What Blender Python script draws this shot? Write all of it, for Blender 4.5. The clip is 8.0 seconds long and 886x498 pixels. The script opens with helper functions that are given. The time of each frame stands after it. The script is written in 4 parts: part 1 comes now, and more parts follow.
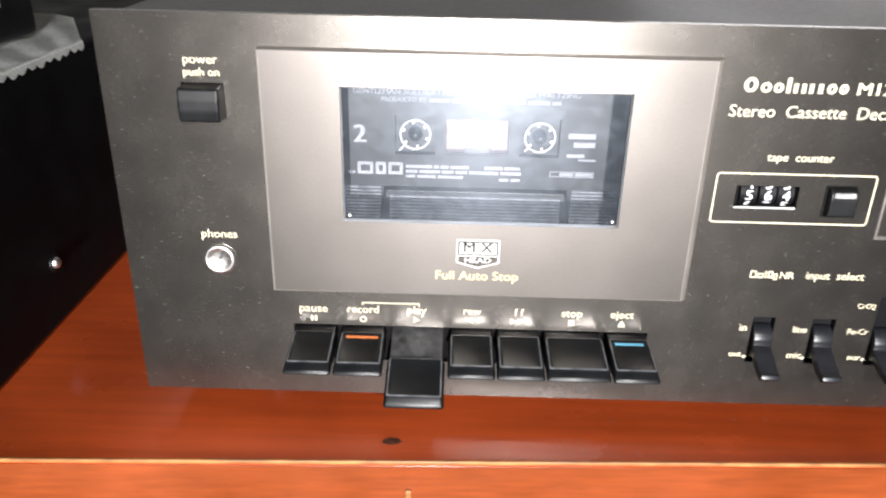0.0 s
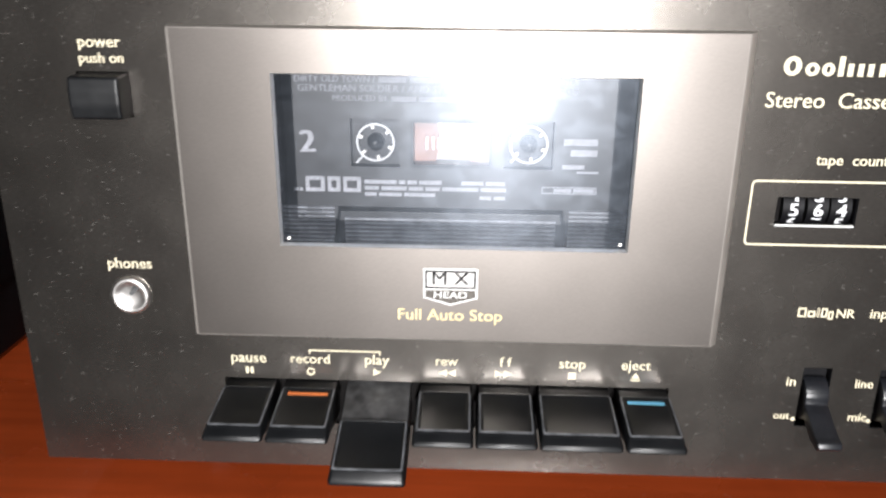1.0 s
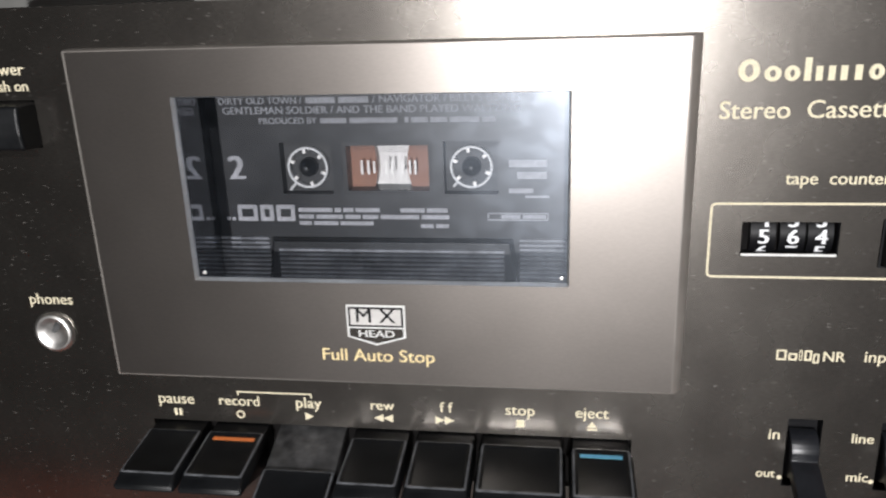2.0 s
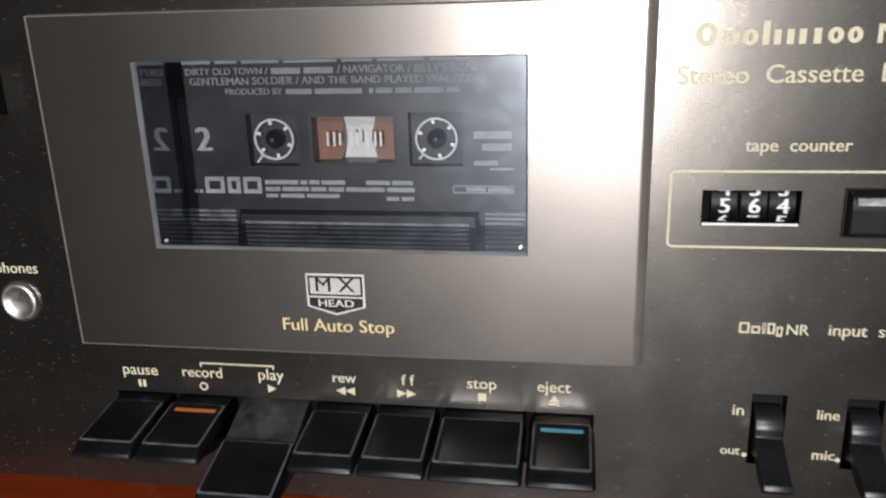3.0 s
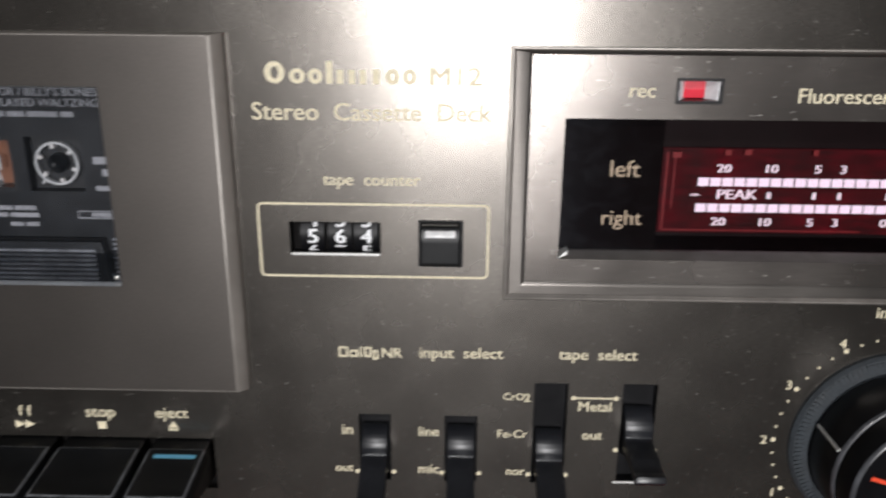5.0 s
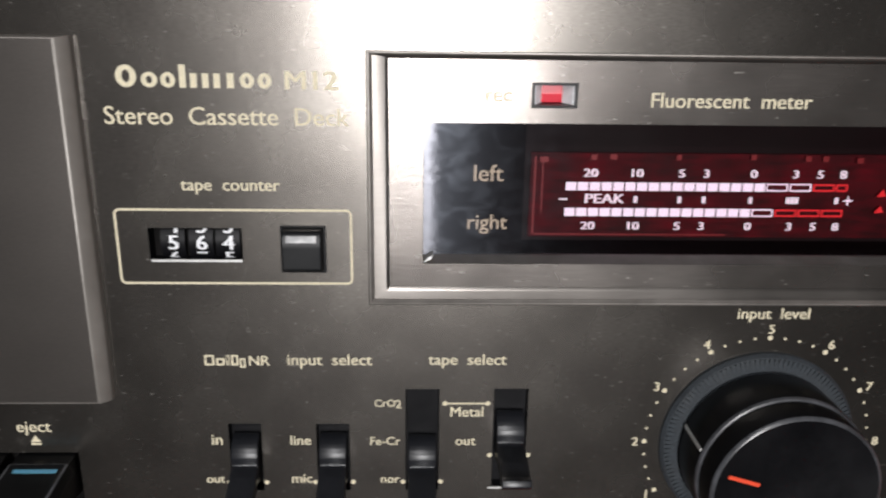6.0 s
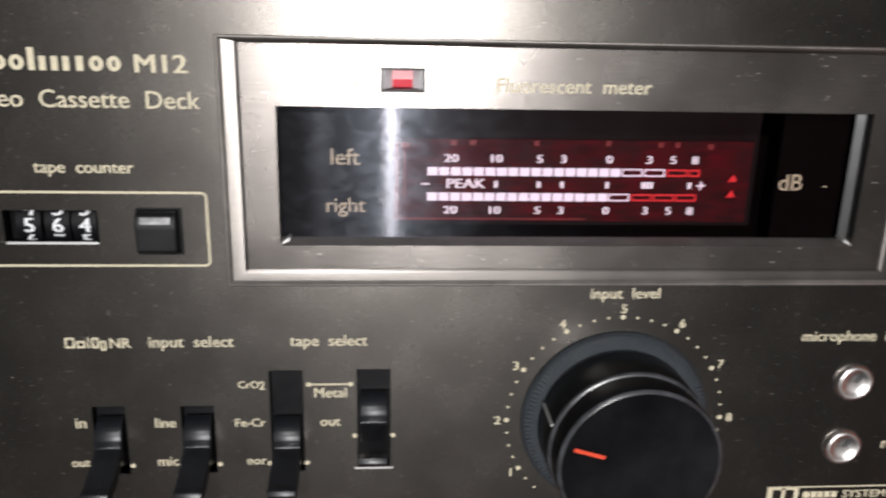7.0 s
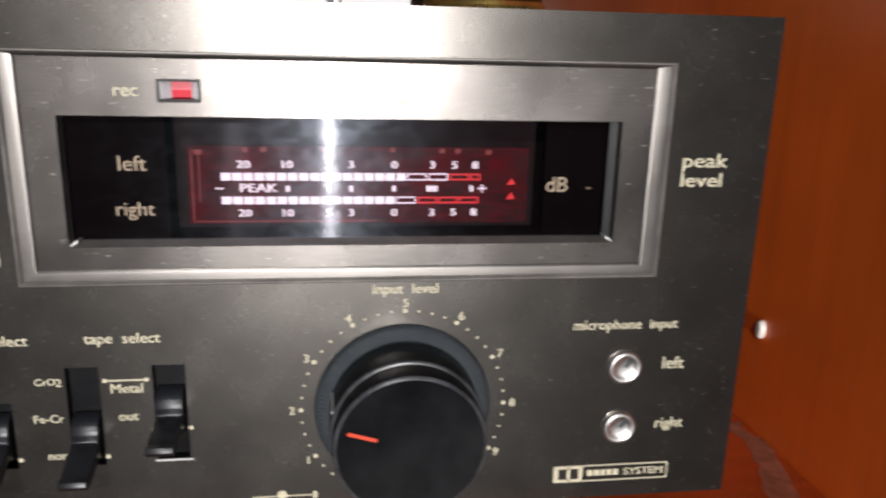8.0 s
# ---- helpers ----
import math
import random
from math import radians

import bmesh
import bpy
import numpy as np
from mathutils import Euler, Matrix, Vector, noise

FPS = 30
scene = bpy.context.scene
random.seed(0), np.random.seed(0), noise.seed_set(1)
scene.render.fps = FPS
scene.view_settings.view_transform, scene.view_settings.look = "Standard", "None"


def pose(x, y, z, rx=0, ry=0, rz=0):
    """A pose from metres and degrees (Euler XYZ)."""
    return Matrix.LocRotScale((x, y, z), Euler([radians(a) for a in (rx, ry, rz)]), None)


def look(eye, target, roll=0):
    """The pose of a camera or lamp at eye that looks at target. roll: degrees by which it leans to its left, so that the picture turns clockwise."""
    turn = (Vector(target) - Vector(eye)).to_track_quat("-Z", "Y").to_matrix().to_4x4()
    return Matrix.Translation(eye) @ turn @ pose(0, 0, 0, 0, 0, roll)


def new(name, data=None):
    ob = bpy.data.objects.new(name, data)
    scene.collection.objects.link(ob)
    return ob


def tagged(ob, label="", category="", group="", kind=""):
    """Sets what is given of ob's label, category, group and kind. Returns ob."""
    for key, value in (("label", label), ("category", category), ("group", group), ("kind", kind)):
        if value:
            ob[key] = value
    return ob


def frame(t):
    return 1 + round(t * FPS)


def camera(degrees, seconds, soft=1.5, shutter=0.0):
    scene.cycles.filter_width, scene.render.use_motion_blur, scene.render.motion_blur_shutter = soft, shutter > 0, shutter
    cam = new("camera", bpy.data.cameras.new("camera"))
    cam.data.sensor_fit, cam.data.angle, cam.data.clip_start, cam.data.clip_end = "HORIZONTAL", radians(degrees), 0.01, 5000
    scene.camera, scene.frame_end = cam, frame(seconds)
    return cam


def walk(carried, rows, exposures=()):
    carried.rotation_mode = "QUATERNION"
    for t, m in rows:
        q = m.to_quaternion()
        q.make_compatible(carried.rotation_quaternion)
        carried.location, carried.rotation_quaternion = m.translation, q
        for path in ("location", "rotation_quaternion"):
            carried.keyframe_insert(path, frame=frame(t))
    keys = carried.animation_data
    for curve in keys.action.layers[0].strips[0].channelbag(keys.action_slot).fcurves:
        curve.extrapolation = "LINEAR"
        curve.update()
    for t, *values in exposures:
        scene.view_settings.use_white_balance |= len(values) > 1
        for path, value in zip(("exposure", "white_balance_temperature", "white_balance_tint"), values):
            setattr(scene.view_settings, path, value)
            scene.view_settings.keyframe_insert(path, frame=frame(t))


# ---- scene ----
cam = camera(58.61, 8.0, soft=2.2, shutter=0.5)
PATH = [  # seconds, x, y, z, pitch, roll, yaw
    (0.0, 0.1076, -0.2374, 0.1765, -24.60, -1.21, 1.08),
    (0.5, 0.1107, -0.2141, 0.1587, -22.84, -1.11, 1.18),
    (1.0, 0.1214, -0.1926, 0.1457, -19.59, -0.53, 2.19),
    (1.5, 0.1410, -0.1784, 0.1449, -18.95, 1.15, 5.44),
    (2.8, 0.1712, -0.1662, 0.1341, -17.09, 1.85, 9.48),
    (3.0, 0.1709, -0.1701, 0.1324, -17.34, 1.70, 9.20),
    (3.5, 0.1813, -0.1756, 0.1321, -17.48, 0.70, 6.99),
    (4.0, 0.2011, -0.1721, 0.1377, -18.69, -0.14, 4.58),
    (4.5, 0.2153, -0.1707, 0.1406, -18.16, -0.40, 2.26),
    (5.0, 0.2349, -0.1648, 0.1417, -18.38, -0.42, 1.25),
    (5.2, 0.2392, -0.1619, 0.1429, -18.97, -0.79, 0.19),
    (6.3, 0.2629, -0.1662, 0.1388, -16.93, -0.85, -1.97),
    (6.5, 0.2675, -0.1671, 0.1386, -17.00, -1.01, -2.32),
    (7.0, 0.2810, -0.1716, 0.1353, -16.55, -1.24, -3.87),
    (7.5, 0.2978, -0.1796, 0.1355, -15.48, -1.42, -6.36),
    (8.0, 0.3186, -0.1890, 0.1370, -15.61, -1.56, -7.89),
]
EXPOSURES = [(0.0, 1.15), (0.5, 1.0), (1.0, 0.68), (1.5, 0.32), (2.8, -0.38), (5.0, -0.45), (6.5, -0.47), (8.0, -0.25)]
walk(cam, [(t, pose(x, y, z, 90 + pitch, roll, yaw)) for t, x, y, z, pitch, roll, yaw in PATH], EXPOSURES)

# ---- world and stand-in lamps ----
world = bpy.data.worlds.new("dim_room")
world.use_nodes = True
world.node_tree.nodes["Background"].inputs[0].default_value = (0.9, 0.95, 1.0, 1)
world.node_tree.nodes["Background"].inputs[1].default_value = 0.008
scene.world = world
# Added far spot stands in for the camera's light; its highlight tracks the view.
bulb = bpy.data.lights.new("flash_stand_in", "SPOT")
bulb.energy, bulb.shadow_soft_size, bulb.color = 1150.0, 0.03, (1.0, 0.985, 0.99)
bulb.spot_size, bulb.spot_blend = radians(18), 0.8
lamp = new("flash_stand_in", bulb)
lamp.matrix_world = look((0.31, -5.20, 0.23), (0.24, 0.0, 0.10))
# Added fill spot from above brightens the wood, key tops and cassette ridges.
fill_light = bpy.data.lights.new("fill_lamp", "SPOT")
fill_light.energy, fill_light.shadow_soft_size, fill_light.color = 12.5, 0.012, (1.0, 0.985, 0.99)
fill_light.spot_size, fill_light.spot_blend = radians(64), 1.0
fill_spot = new("fill_lamp", fill_light)
fill_spot.matrix_world = look((0.20, -0.74, 0.44), (0.22, 0.0, 0.06))

# ---- materials ----
def material(name, colour, rough=0.5, metal=0.0, grain=0.0, scale=(300, 300, 300), bump=0.0, wear=0.0, wear_scale=40.0,
             specks=0.0, speck_scale=(500, 500, 900), glow=0.0, coat=0.0, aniso=0.0, spec=0.5, through_light=0.0, rough_vary=0.12):
    """One procedural surface: fine grain, broad wear, small specks of dust and fine relief."""
    m = bpy.data.materials.new(name)
    m.use_nodes = True
    t, n = m.node_tree, m.node_tree.nodes
    b = n["Principled BSDF"]
    link = t.links.new
    b.inputs["Roughness"].default_value = rough
    b.inputs["Metallic"].default_value = metal
    b.inputs["Coat Weight"].default_value = coat
    b.inputs["Coat Roughness"].default_value = 0.12
    b.inputs["Anisotropic"].default_value = aniso
    b.inputs["Specular IOR Level"].default_value = spec
    b.inputs["Transmission Weight"].default_value = through_light
    b.inputs["Base Color"].default_value = (*colour, 1)
    if aniso:
        axis = n.new("ShaderNodeCombineXYZ")
        axis.inputs[2].default_value = 1.0
        link(axis.outputs[0], b.inputs["Tangent"])
    if glow:
        b.inputs["Emission Color"].default_value = (*colour, 1)
        b.inputs["Emission Strength"].default_value = glow
    if not (grain or wear or bump or specks):
        return m
    where = n.new("ShaderNodeTexCoord")
    stretch = n.new("ShaderNodeMapping")
    stretch.inputs["Scale"].default_value = scale
    link(where.outputs["Object"], stretch.inputs["Vector"])
    fine = n.new("ShaderNodeTexNoise")
    fine.inputs["Scale"].default_value, fine.inputs["Detail"].default_value = 1.0, 4.0
    link(stretch.outputs[0], fine.inputs["Vector"])
    broad = n.new("ShaderNodeTexNoise")
    broad.inputs["Scale"].default_value, broad.inputs["Detail"].default_value = wear_scale, 5.0
    link(where.outputs["Object"], broad.inputs["Vector"])

    def shade(source, amount, before):
        ramp = n.new("ShaderNodeMapRange")
        ramp.inputs["From Min"].default_value, ramp.inputs["From Max"].default_value = 0.3, 0.7
        ramp.inputs["To Min"].default_value, ramp.inputs["To Max"].default_value = 1 - amount, 1 + amount
        link(source, ramp.inputs["Value"])
        mix = n.new("ShaderNodeMix")
        mix.data_type, mix.blend_type = "RGBA", "MULTIPLY"
        mix.inputs[0].default_value = 1.0
        if before is None:
            mix.inputs[6].default_value = (*colour, 1)
        else:
            link(before, mix.inputs[6])
        link(ramp.outputs[0], mix.inputs[7])
        return mix.outputs[2]

    out = shade(fine.outputs["Fac"], grain, None)
    out = shade(broad.outputs["Fac"], wear, out)
    if specks:
        dots = n.new("ShaderNodeMapping")
        dots.inputs["Scale"].default_value = speck_scale
        link(where.outputs["Object"], dots.inputs["Vector"])
        dust = n.new("ShaderNodeTexNoise")
        dust.inputs["Scale"].default_value, dust.inputs["Detail"].default_value = 1.0, 2.0
        link(dots.outputs[0], dust.inputs["Vector"])
        cut = n.new("ShaderNodeMapRange")
        cut.inputs["From Min"].default_value, cut.inputs["From Max"].default_value = 0.69, 0.745
        cut.inputs["To Min"].default_value, cut.inputs["To Max"].default_value = 0.0, specks
        link(dust.outputs["Fac"], cut.inputs["Value"])
        mix = n.new("ShaderNodeMix")
        mix.data_type = "RGBA"
        link(cut.outputs[0], mix.inputs[0])
        link(out, mix.inputs[6])
        mix.inputs[7].default_value = (0.6, 0.57, 0.52, 1)
        out = mix.outputs[2]
        if metal:
            less = n.new("ShaderNodeMath")
            less.operation = "MULTIPLY_ADD"
            link(cut.outputs[0], less.inputs[0])
            less.inputs[1].default_value, less.inputs[2].default_value = -metal, metal
            link(less.outputs[0], b.inputs["Metallic"])
    link(out, b.inputs["Base Color"])
    vary = n.new("ShaderNodeMapRange")
    vary.inputs["From Min"].default_value, vary.inputs["From Max"].default_value = 0.3, 0.7
    vary.inputs["To Min"].default_value = max(0.02, rough * (1 - rough_vary * 1.5))
    vary.inputs["To Max"].default_value = min(1.0, rough * (1 + rough_vary * 1.5))
    link(broad.outputs["Fac"], vary.inputs["Value"])
    link(vary.outputs[0], b.inputs["Roughness"])
    if bump:
        relief = n.new("ShaderNodeBump")
        relief.inputs["Strength"].default_value, relief.inputs["Distance"].default_value = bump, 0.0003
        link(fine.outputs["Fac"], relief.inputs["Height"])
        link(relief.outputs[0], b.inputs["Normal"])
    return m


BRONZE = (0.163, 0.150, 0.136)
PLATE = material("brushed_bronze_plate", BRONZE, 0.27, 0.95, 0.15, (700, 700, 4200), 0.055, 0.08, 60, 0.30, (480, 480, 3200), aniso=0.38, rough_vary=0.025)
DOOR = material("bronze_door_plastic", (0.222, 0.202, 0.186), 0.32, 0.95, 0.04, (900, 900, 3000), 0.03, 0.04, 22, aniso=0.3, rough_vary=0.03)
TRAY = material("brushed_tray_metal", (0.22, 0.20, 0.185), 0.265, 0.9, 0.10, (160, 160, 6000), 0.08, 0.10, 30, 0.5, (300, 300, 1600), aniso=0.35)
CREAM = material("cream_print", (0.71, 0.64, 0.46), 0.6, 0.0, 0.12, (1500, 1500, 1500), 0.0, 0.06, 200)
GOLD = material("gold_print", (0.80, 0.64, 0.34), 0.5, 0.0, 0.12, (1500, 1500, 1500), 0.0, 0.06, 200)
SILVER = material("silver_print", (0.80, 0.80, 0.78), 0.35, 0.3, 0.06, (900, 900, 900), 0.0, 0.05, 150)
BEZEL = material("bright_bezel_metal", (0.60, 0.59, 0.57), 0.4, 0.75, 0.06, (900, 900, 900), 0.0, 0.15, 60)
WHITE = material("white_print", (0.82, 0.83, 0.85), 0.6, 0.0, 0.10, (1500, 1500, 1500), 0.0, 0.05, 150)
BLACK = material("black_gloss_plastic", (0.006, 0.0066, 0.0075), 0.37, 0.0, 0.15, (900, 900, 900), 0.02, 0.2, 90, spec=0.34)
SATIN = material("black_satin_plastic", (0.0045, 0.0045, 0.0055), 0.38, 0.0, 0.15, (900, 900, 900), 0.03, 0.2, 90, spec=0.24)
# Grey tone carries the highlight along the key cap edges.
EDGE = material("black_edge_highlight", (0.13, 0.135, 0.145), 0.25, 0.0, 0.3, (300, 300, 300), 0.02, 0.35, 120)
# Lighter tone stands for the bright arcs that light makes on the knob.
KNOBRIM = material("knob_edge_highlight", (0.06, 0.062, 0.068), 0.28, 0.0, 0.3, (300, 300, 300), 0.02, 0.35, 120)
# Pale grey holds the highlight of the button's top facet.
PALETOP = material("pale_facet_highlight", (0.34, 0.34, 0.34), 0.32, 0.0, 0.3, (500, 500, 500), 0.02, 0.4, 300)
# Grey for the pressed key's dusty reflection and for shade in the sockets.
GREYED = material("greyed_black_plastic", (0.055, 0.055, 0.056), 0.38, 0.0, 0.35, (400, 400, 400), 0.03, 0.6, 130)
LEVER = material("black_lever_plastic", (0.012, 0.013, 0.016), 0.36, 0.0, 0.15, (900, 900, 900), 0.02, 0.2, 90)
# Near-black puts the shade inside openings into the colour.
PIT = material("recess_shade", (0.004, 0.0035, 0.0035), 0.8, 0.0, 0.2, (300, 300, 300), 0.0, 0.1, spec=0.1)
MASK = material("smoked_black_mask", (0.006, 0.0015, 0.0022), 0.6, 0.0, 0.2, (300, 300, 300), 0.0, 0.2, spec=0.15)
# Tray metal with shade put in: a darker copy for the slopes.
SLOPE = material("shaded_tray_slope", (0.155, 0.143, 0.132), 0.33, 0.92, 0.10, (160, 160, 6000), 0.05, 0.10, 30, aniso=0.35)
# Black of the added panels, chosen to blend into the dark mask.
BACKING = material("black_shadow_backing", (0.0022, 0.0007, 0.0009), 0.7, 0.0, 0.2, (300, 300, 300), 0.0, 0.2, spec=0.06)
# Rim metal made paler than the tray for the light its walls catch.
RIM = material("lightened_rim_metal", (0.27, 0.25, 0.23), 0.48, 0.75, 0.10, (300, 300, 300), 0.03, 0.12, 60)
# Door edge paled to carry the light on its right side.
DOOR_EDGE = material("lit_door_edge", (0.27, 0.25, 0.228), 0.45, 0.4, 0.06, (300, 300, 300), 0.03, 0.08, 60)
CHROME = material("nickel", (0.82, 0.80, 0.77), 0.38, 1.0, 0.05, (900, 900, 900), 0.02, 0.08, 200)
ORANGE = material("orange_stripe_paint", (0.85, 0.24, 0.06), 0.45, 0, 0.05, (900, 900, 900), 0, 0.05)
BLUE = material("light_blue_stripe_paint", (0.16, 0.50, 0.72), 0.45, 0, 0.05, (900, 900, 900), 0, 0.05)
REDLINE = material("red_pointer_paint", (0.85, 0.08, 0.03), 0.45, 0, 0.05, (900, 900, 900), 0, 0.05)
FLANGE = material("blue_black_felt_ring", (0.024, 0.030, 0.036), 0.7, 0.0, 0.5, (1800, 1800, 5000), 0.4, 0.2, 120)
SHELL = material("charcoal_cassette_shell", (0.011, 0.0115, 0.013), 0.36, 0.0, 0.10, (700, 700, 700), 0.04, 0.12, 60)
# Ridges are paled to carry the light lines their tops would catch.
RIDGE = material("highlit_cassette_ridge", (0.17, 0.175, 0.19), 0.3, 0.0, 0.3, (300, 900, 300), 0.02, 0.35, 120)
PATCH = material("black_hub_well", (0.006, 0.006, 0.007), 0.5, 0, 0.1, (600, 600, 600), 0, 0.1)
GREYPRINT = material("grey_tape_print", (0.27, 0.27, 0.285), 0.6, 0.0, 0.2, (900, 900, 900), 0.0, 0.25, 90)
HUB = material("white_hub_plastic", (0.48, 0.48, 0.48), 0.4, 0, 0.05, (600, 600, 600), 0, 0.05)
TAPE = material("brown_tape_pack", (0.22, 0.095, 0.055), 0.35, 0.0, 0.10, (200, 3000, 200), 0, 0.1)
LINER = material("grey_slip_sheet", (0.60, 0.58, 0.56), 0.4, 0.2, 0.06, (500, 500, 500), 0, 0.1)
MIRROR = material("smoked_acrylic_wall", (0.30, 0.31, 0.33), 0.06, 1.0, 0.0, wear=0.05)
VFD = material("lit_display_segment", (0.86, 0.78, 0.95), 0.5, glow=1.35)
VFDNUM = material("lit_display_figure", (0.88, 0.83, 0.95), 0.5, glow=1.0)
REDSEG = material("lit_red_segment", (0.9, 0.02, 0.03), 0.5, glow=0.45)
DIMRED = material("dim_red_line", (0.22, 0.004, 0.008), 0.5, glow=0.12)
REDBACK = material("red_display_filter", (0.055, 0.0012, 0.004), 0.6, 0.0, 0.5, (120, 120, 900), 0.0, 0.6, 90, glow=0.035, spec=0.15)
REDLENS = material("red_lamp_lens", (0.55, 0.02, 0.04), 0.3, 0.0, 0.1, (900, 900, 900), 0, 0.1, glow=0.25)
WOOD = material("red_brown_varnished_wood", (0.52, 0.080, 0.018), 0.28, 0.0, 0.11, (14, 240, 240), 0.02, 0.28, 13, 0.06, (260, 260, 260), coat=0.2)
WOODUP = material("orange_brown_varnished_board", (0.88, 0.155, 0.020), 0.36, 0.0, 0.06, (160, 160, 9), 0.01, 0.22, 9, 0.03, (200, 200, 200), coat=0.25)
# Wood tone darkened to offset the full light on the front.
FRONT = material("darkened_front_wood", (0.25, 0.050, 0.010), 0.38, 0.0, 0.14, (50, 500, 500), 0.03, 0.2, 22, coat=0.25)
BOARD = material("grey_painted_board", (0.17, 0.17, 0.16), 0.7, 0.0, 0.06, (60, 60, 60), 0.05, 0.12, 4)
SCUFF = material("dark_scuff", (0.10, 0.035, 0.02), 0.5, 0.0, 0.4, (500, 500, 500), 0.0, 0.5, 250)
DUST = material("pale_dust_film", (0.42, 0.14, 0.075), 0.85, 0.0, 0.15, (250, 250, 250), 0.0, 0.2, 120)
WORN = material("worn_pale_edge", (0.38, 0.16, 0.05), 0.5, 0.0, 0.35, (120, 600, 600), 0.0, 0.4, 60)
CASE = material("black_metal_casing", (0.17, 0.17, 0.175), 0.6, 0.0, 0.15, (700, 700, 700), 0.08, 0.15, 12, 0.3, (900, 900, 900), spec=0.2)
VINYL = material("black_vinyl_case", (0.004, 0.004, 0.005), 0.6, 0.0, 0.3, (900, 900, 900), 0.15, 0.3, 40, spec=0.12)
LACE = material("white_lace_cloth", (0.86, 0.89, 0.86), 0.85, 0.0, 0.15, (700, 700, 700), 0.3, 0.12, 60)
PLASTER = material("dim_plaster", (0.16, 0.15, 0.14), 0.8, 0.0, 0.06, (40, 40, 40), 0.1, 0.08, 2)
FLOORING = material("dark_floor_boards", (0.12, 0.07, 0.04), 0.5, 0.0, 0.2, (4, 60, 60), 0.05, 0.2, 2)
PAPER = material("white_card", (0.78, 0.78, 0.79), 0.6, 0.0, 0.04, (300, 300, 300), 0.02, 0.05, 20)
GOLDEN = material("bright_brass", (0.75, 0.52, 0.16), 0.3, 0.95, 0.1, (200, 200, 200), 0.02, 0.2, 60)
BRASS = material("dark_brass", (0.12, 0.06, 0.02), 0.3, 0.7, 0.2, (200, 200, 200), 0.05, 0.3, 40)
IVORY = material("ivory_plastic", (0.80, 0.76, 0.68), 0.4, 0.0, 0.05, (600, 600, 600), 0.02, 0.1, 200)


def clear_pane(name, tint, gloss, gloss_rough, streak, haze, haze_rough, haze_streak, smears):
    """A thin pane: straight view through it, a reflecting surface with fine level scratches, and a little haze."""
    m = bpy.data.materials.new(name)
    m.use_nodes = True
    t, n = m.node_tree, m.node_tree.nodes
    n.remove(n["Principled BSDF"])
    clear, fresnel, mix = n.new("ShaderNodeBsdfTransparent"), n.new("ShaderNodeFresnel"), n.new("ShaderNodeMixShader")
    shine, hazy, both, axis = n.new("ShaderNodeBsdfAnisotropic"), n.new("ShaderNodeBsdfGlossy"), n.new("ShaderNodeMixShader"), n.new("ShaderNodeCombineXYZ")
    clear.inputs[0].default_value = (*tint, 1)
    axis.inputs[0].default_value = 1.0
    shine.inputs["Roughness"].default_value, shine.inputs["Anisotropy"].default_value = gloss_rough, streak
    hazy.inputs["Color"].default_value = (0.76, 0.86, 1.0, 1)
    t.links.new(axis.outputs[0], shine.inputs["Tangent"])
    shine.inputs["Color"].default_value = (gloss, gloss * 1.04, gloss * 1.15, 1)
    hazy.inputs["Roughness"].default_value, hazy.inputs["Anisotropy"].default_value = haze_rough, haze_streak
    t.links.new(axis.outputs[0], hazy.inputs["Tangent"])
    t.links.new(shine.outputs[0], both.inputs[1])
    t.links.new(hazy.outputs[0], both.inputs[2])
    fresnel.inputs[0].default_value = 1.49
    t.links.new(fresnel.outputs[0], mix.inputs[0])
    t.links.new(clear.outputs[0], mix.inputs[1])
    t.links.new(both.outputs[0], mix.inputs[2])
    t.links.new(mix.outputs[0], n["Material Output"].inputs[0])
    where, scratch, relief, stretch = n.new("ShaderNodeTexCoord"), n.new("ShaderNodeTexNoise"), n.new("ShaderNodeBump"), n.new("ShaderNodeMapping")
    stretch.inputs["Scale"].default_value = (260, 260, 900)
    t.links.new(where.outputs["Object"], stretch.inputs["Vector"])
    t.links.new(stretch.outputs[0], scratch.inputs["Vector"])
    scratch.inputs["Scale"].default_value, scratch.inputs["Detail"].default_value = 1.0, 6.0
    smear, smear_range = n.new("ShaderNodeTexNoise"), n.new("ShaderNodeMapRange")
    smear.inputs["Scale"].default_value, smear.inputs["Detail"].default_value, smear.inputs["Distortion"].default_value = 1.0, 8.0, 0.6
    swipes = n.new("ShaderNodeMapping")
    swipes.inputs["Scale"].default_value, swipes.inputs["Rotation"].default_value = (160, 160, 260), (0, 0.5, 0)
    t.links.new(where.outputs["Object"], swipes.inputs["Vector"])
    t.links.new(swipes.outputs[0], smear.inputs["Vector"])
    smear_range.inputs["From Min"].default_value, smear_range.inputs["From Max"].default_value = 0.45, 0.62
    smear_range.inputs["To Min"].default_value, smear_range.inputs["To Max"].default_value = haze * (1 - smears), haze * (1 + smears)
    t.links.new(smear.outputs["Fac"], smear_range.inputs["Value"])
    t.links.new(smear_range.outputs[0], both.inputs[0])
    relief.inputs["Strength"].default_value, relief.inputs["Distance"].default_value = 0.13, 0.0001
    t.links.new(scratch.outputs["Fac"], relief.inputs["Height"])
    t.links.new(relief.outputs[0], shine.inputs["Normal"])
    return m


GLASS = clear_pane("clear_window", (0.93, 0.94, 0.96), 0.12, 0.2, 0.62, 0.62, 0.28, 0.3, 0.2)
CLEAR = clear_pane("clear_reel_window", (0.96, 0.96, 0.96), 0.06, 0.2, 0.5, 0.15, 0.28, 0.3, 0.2)
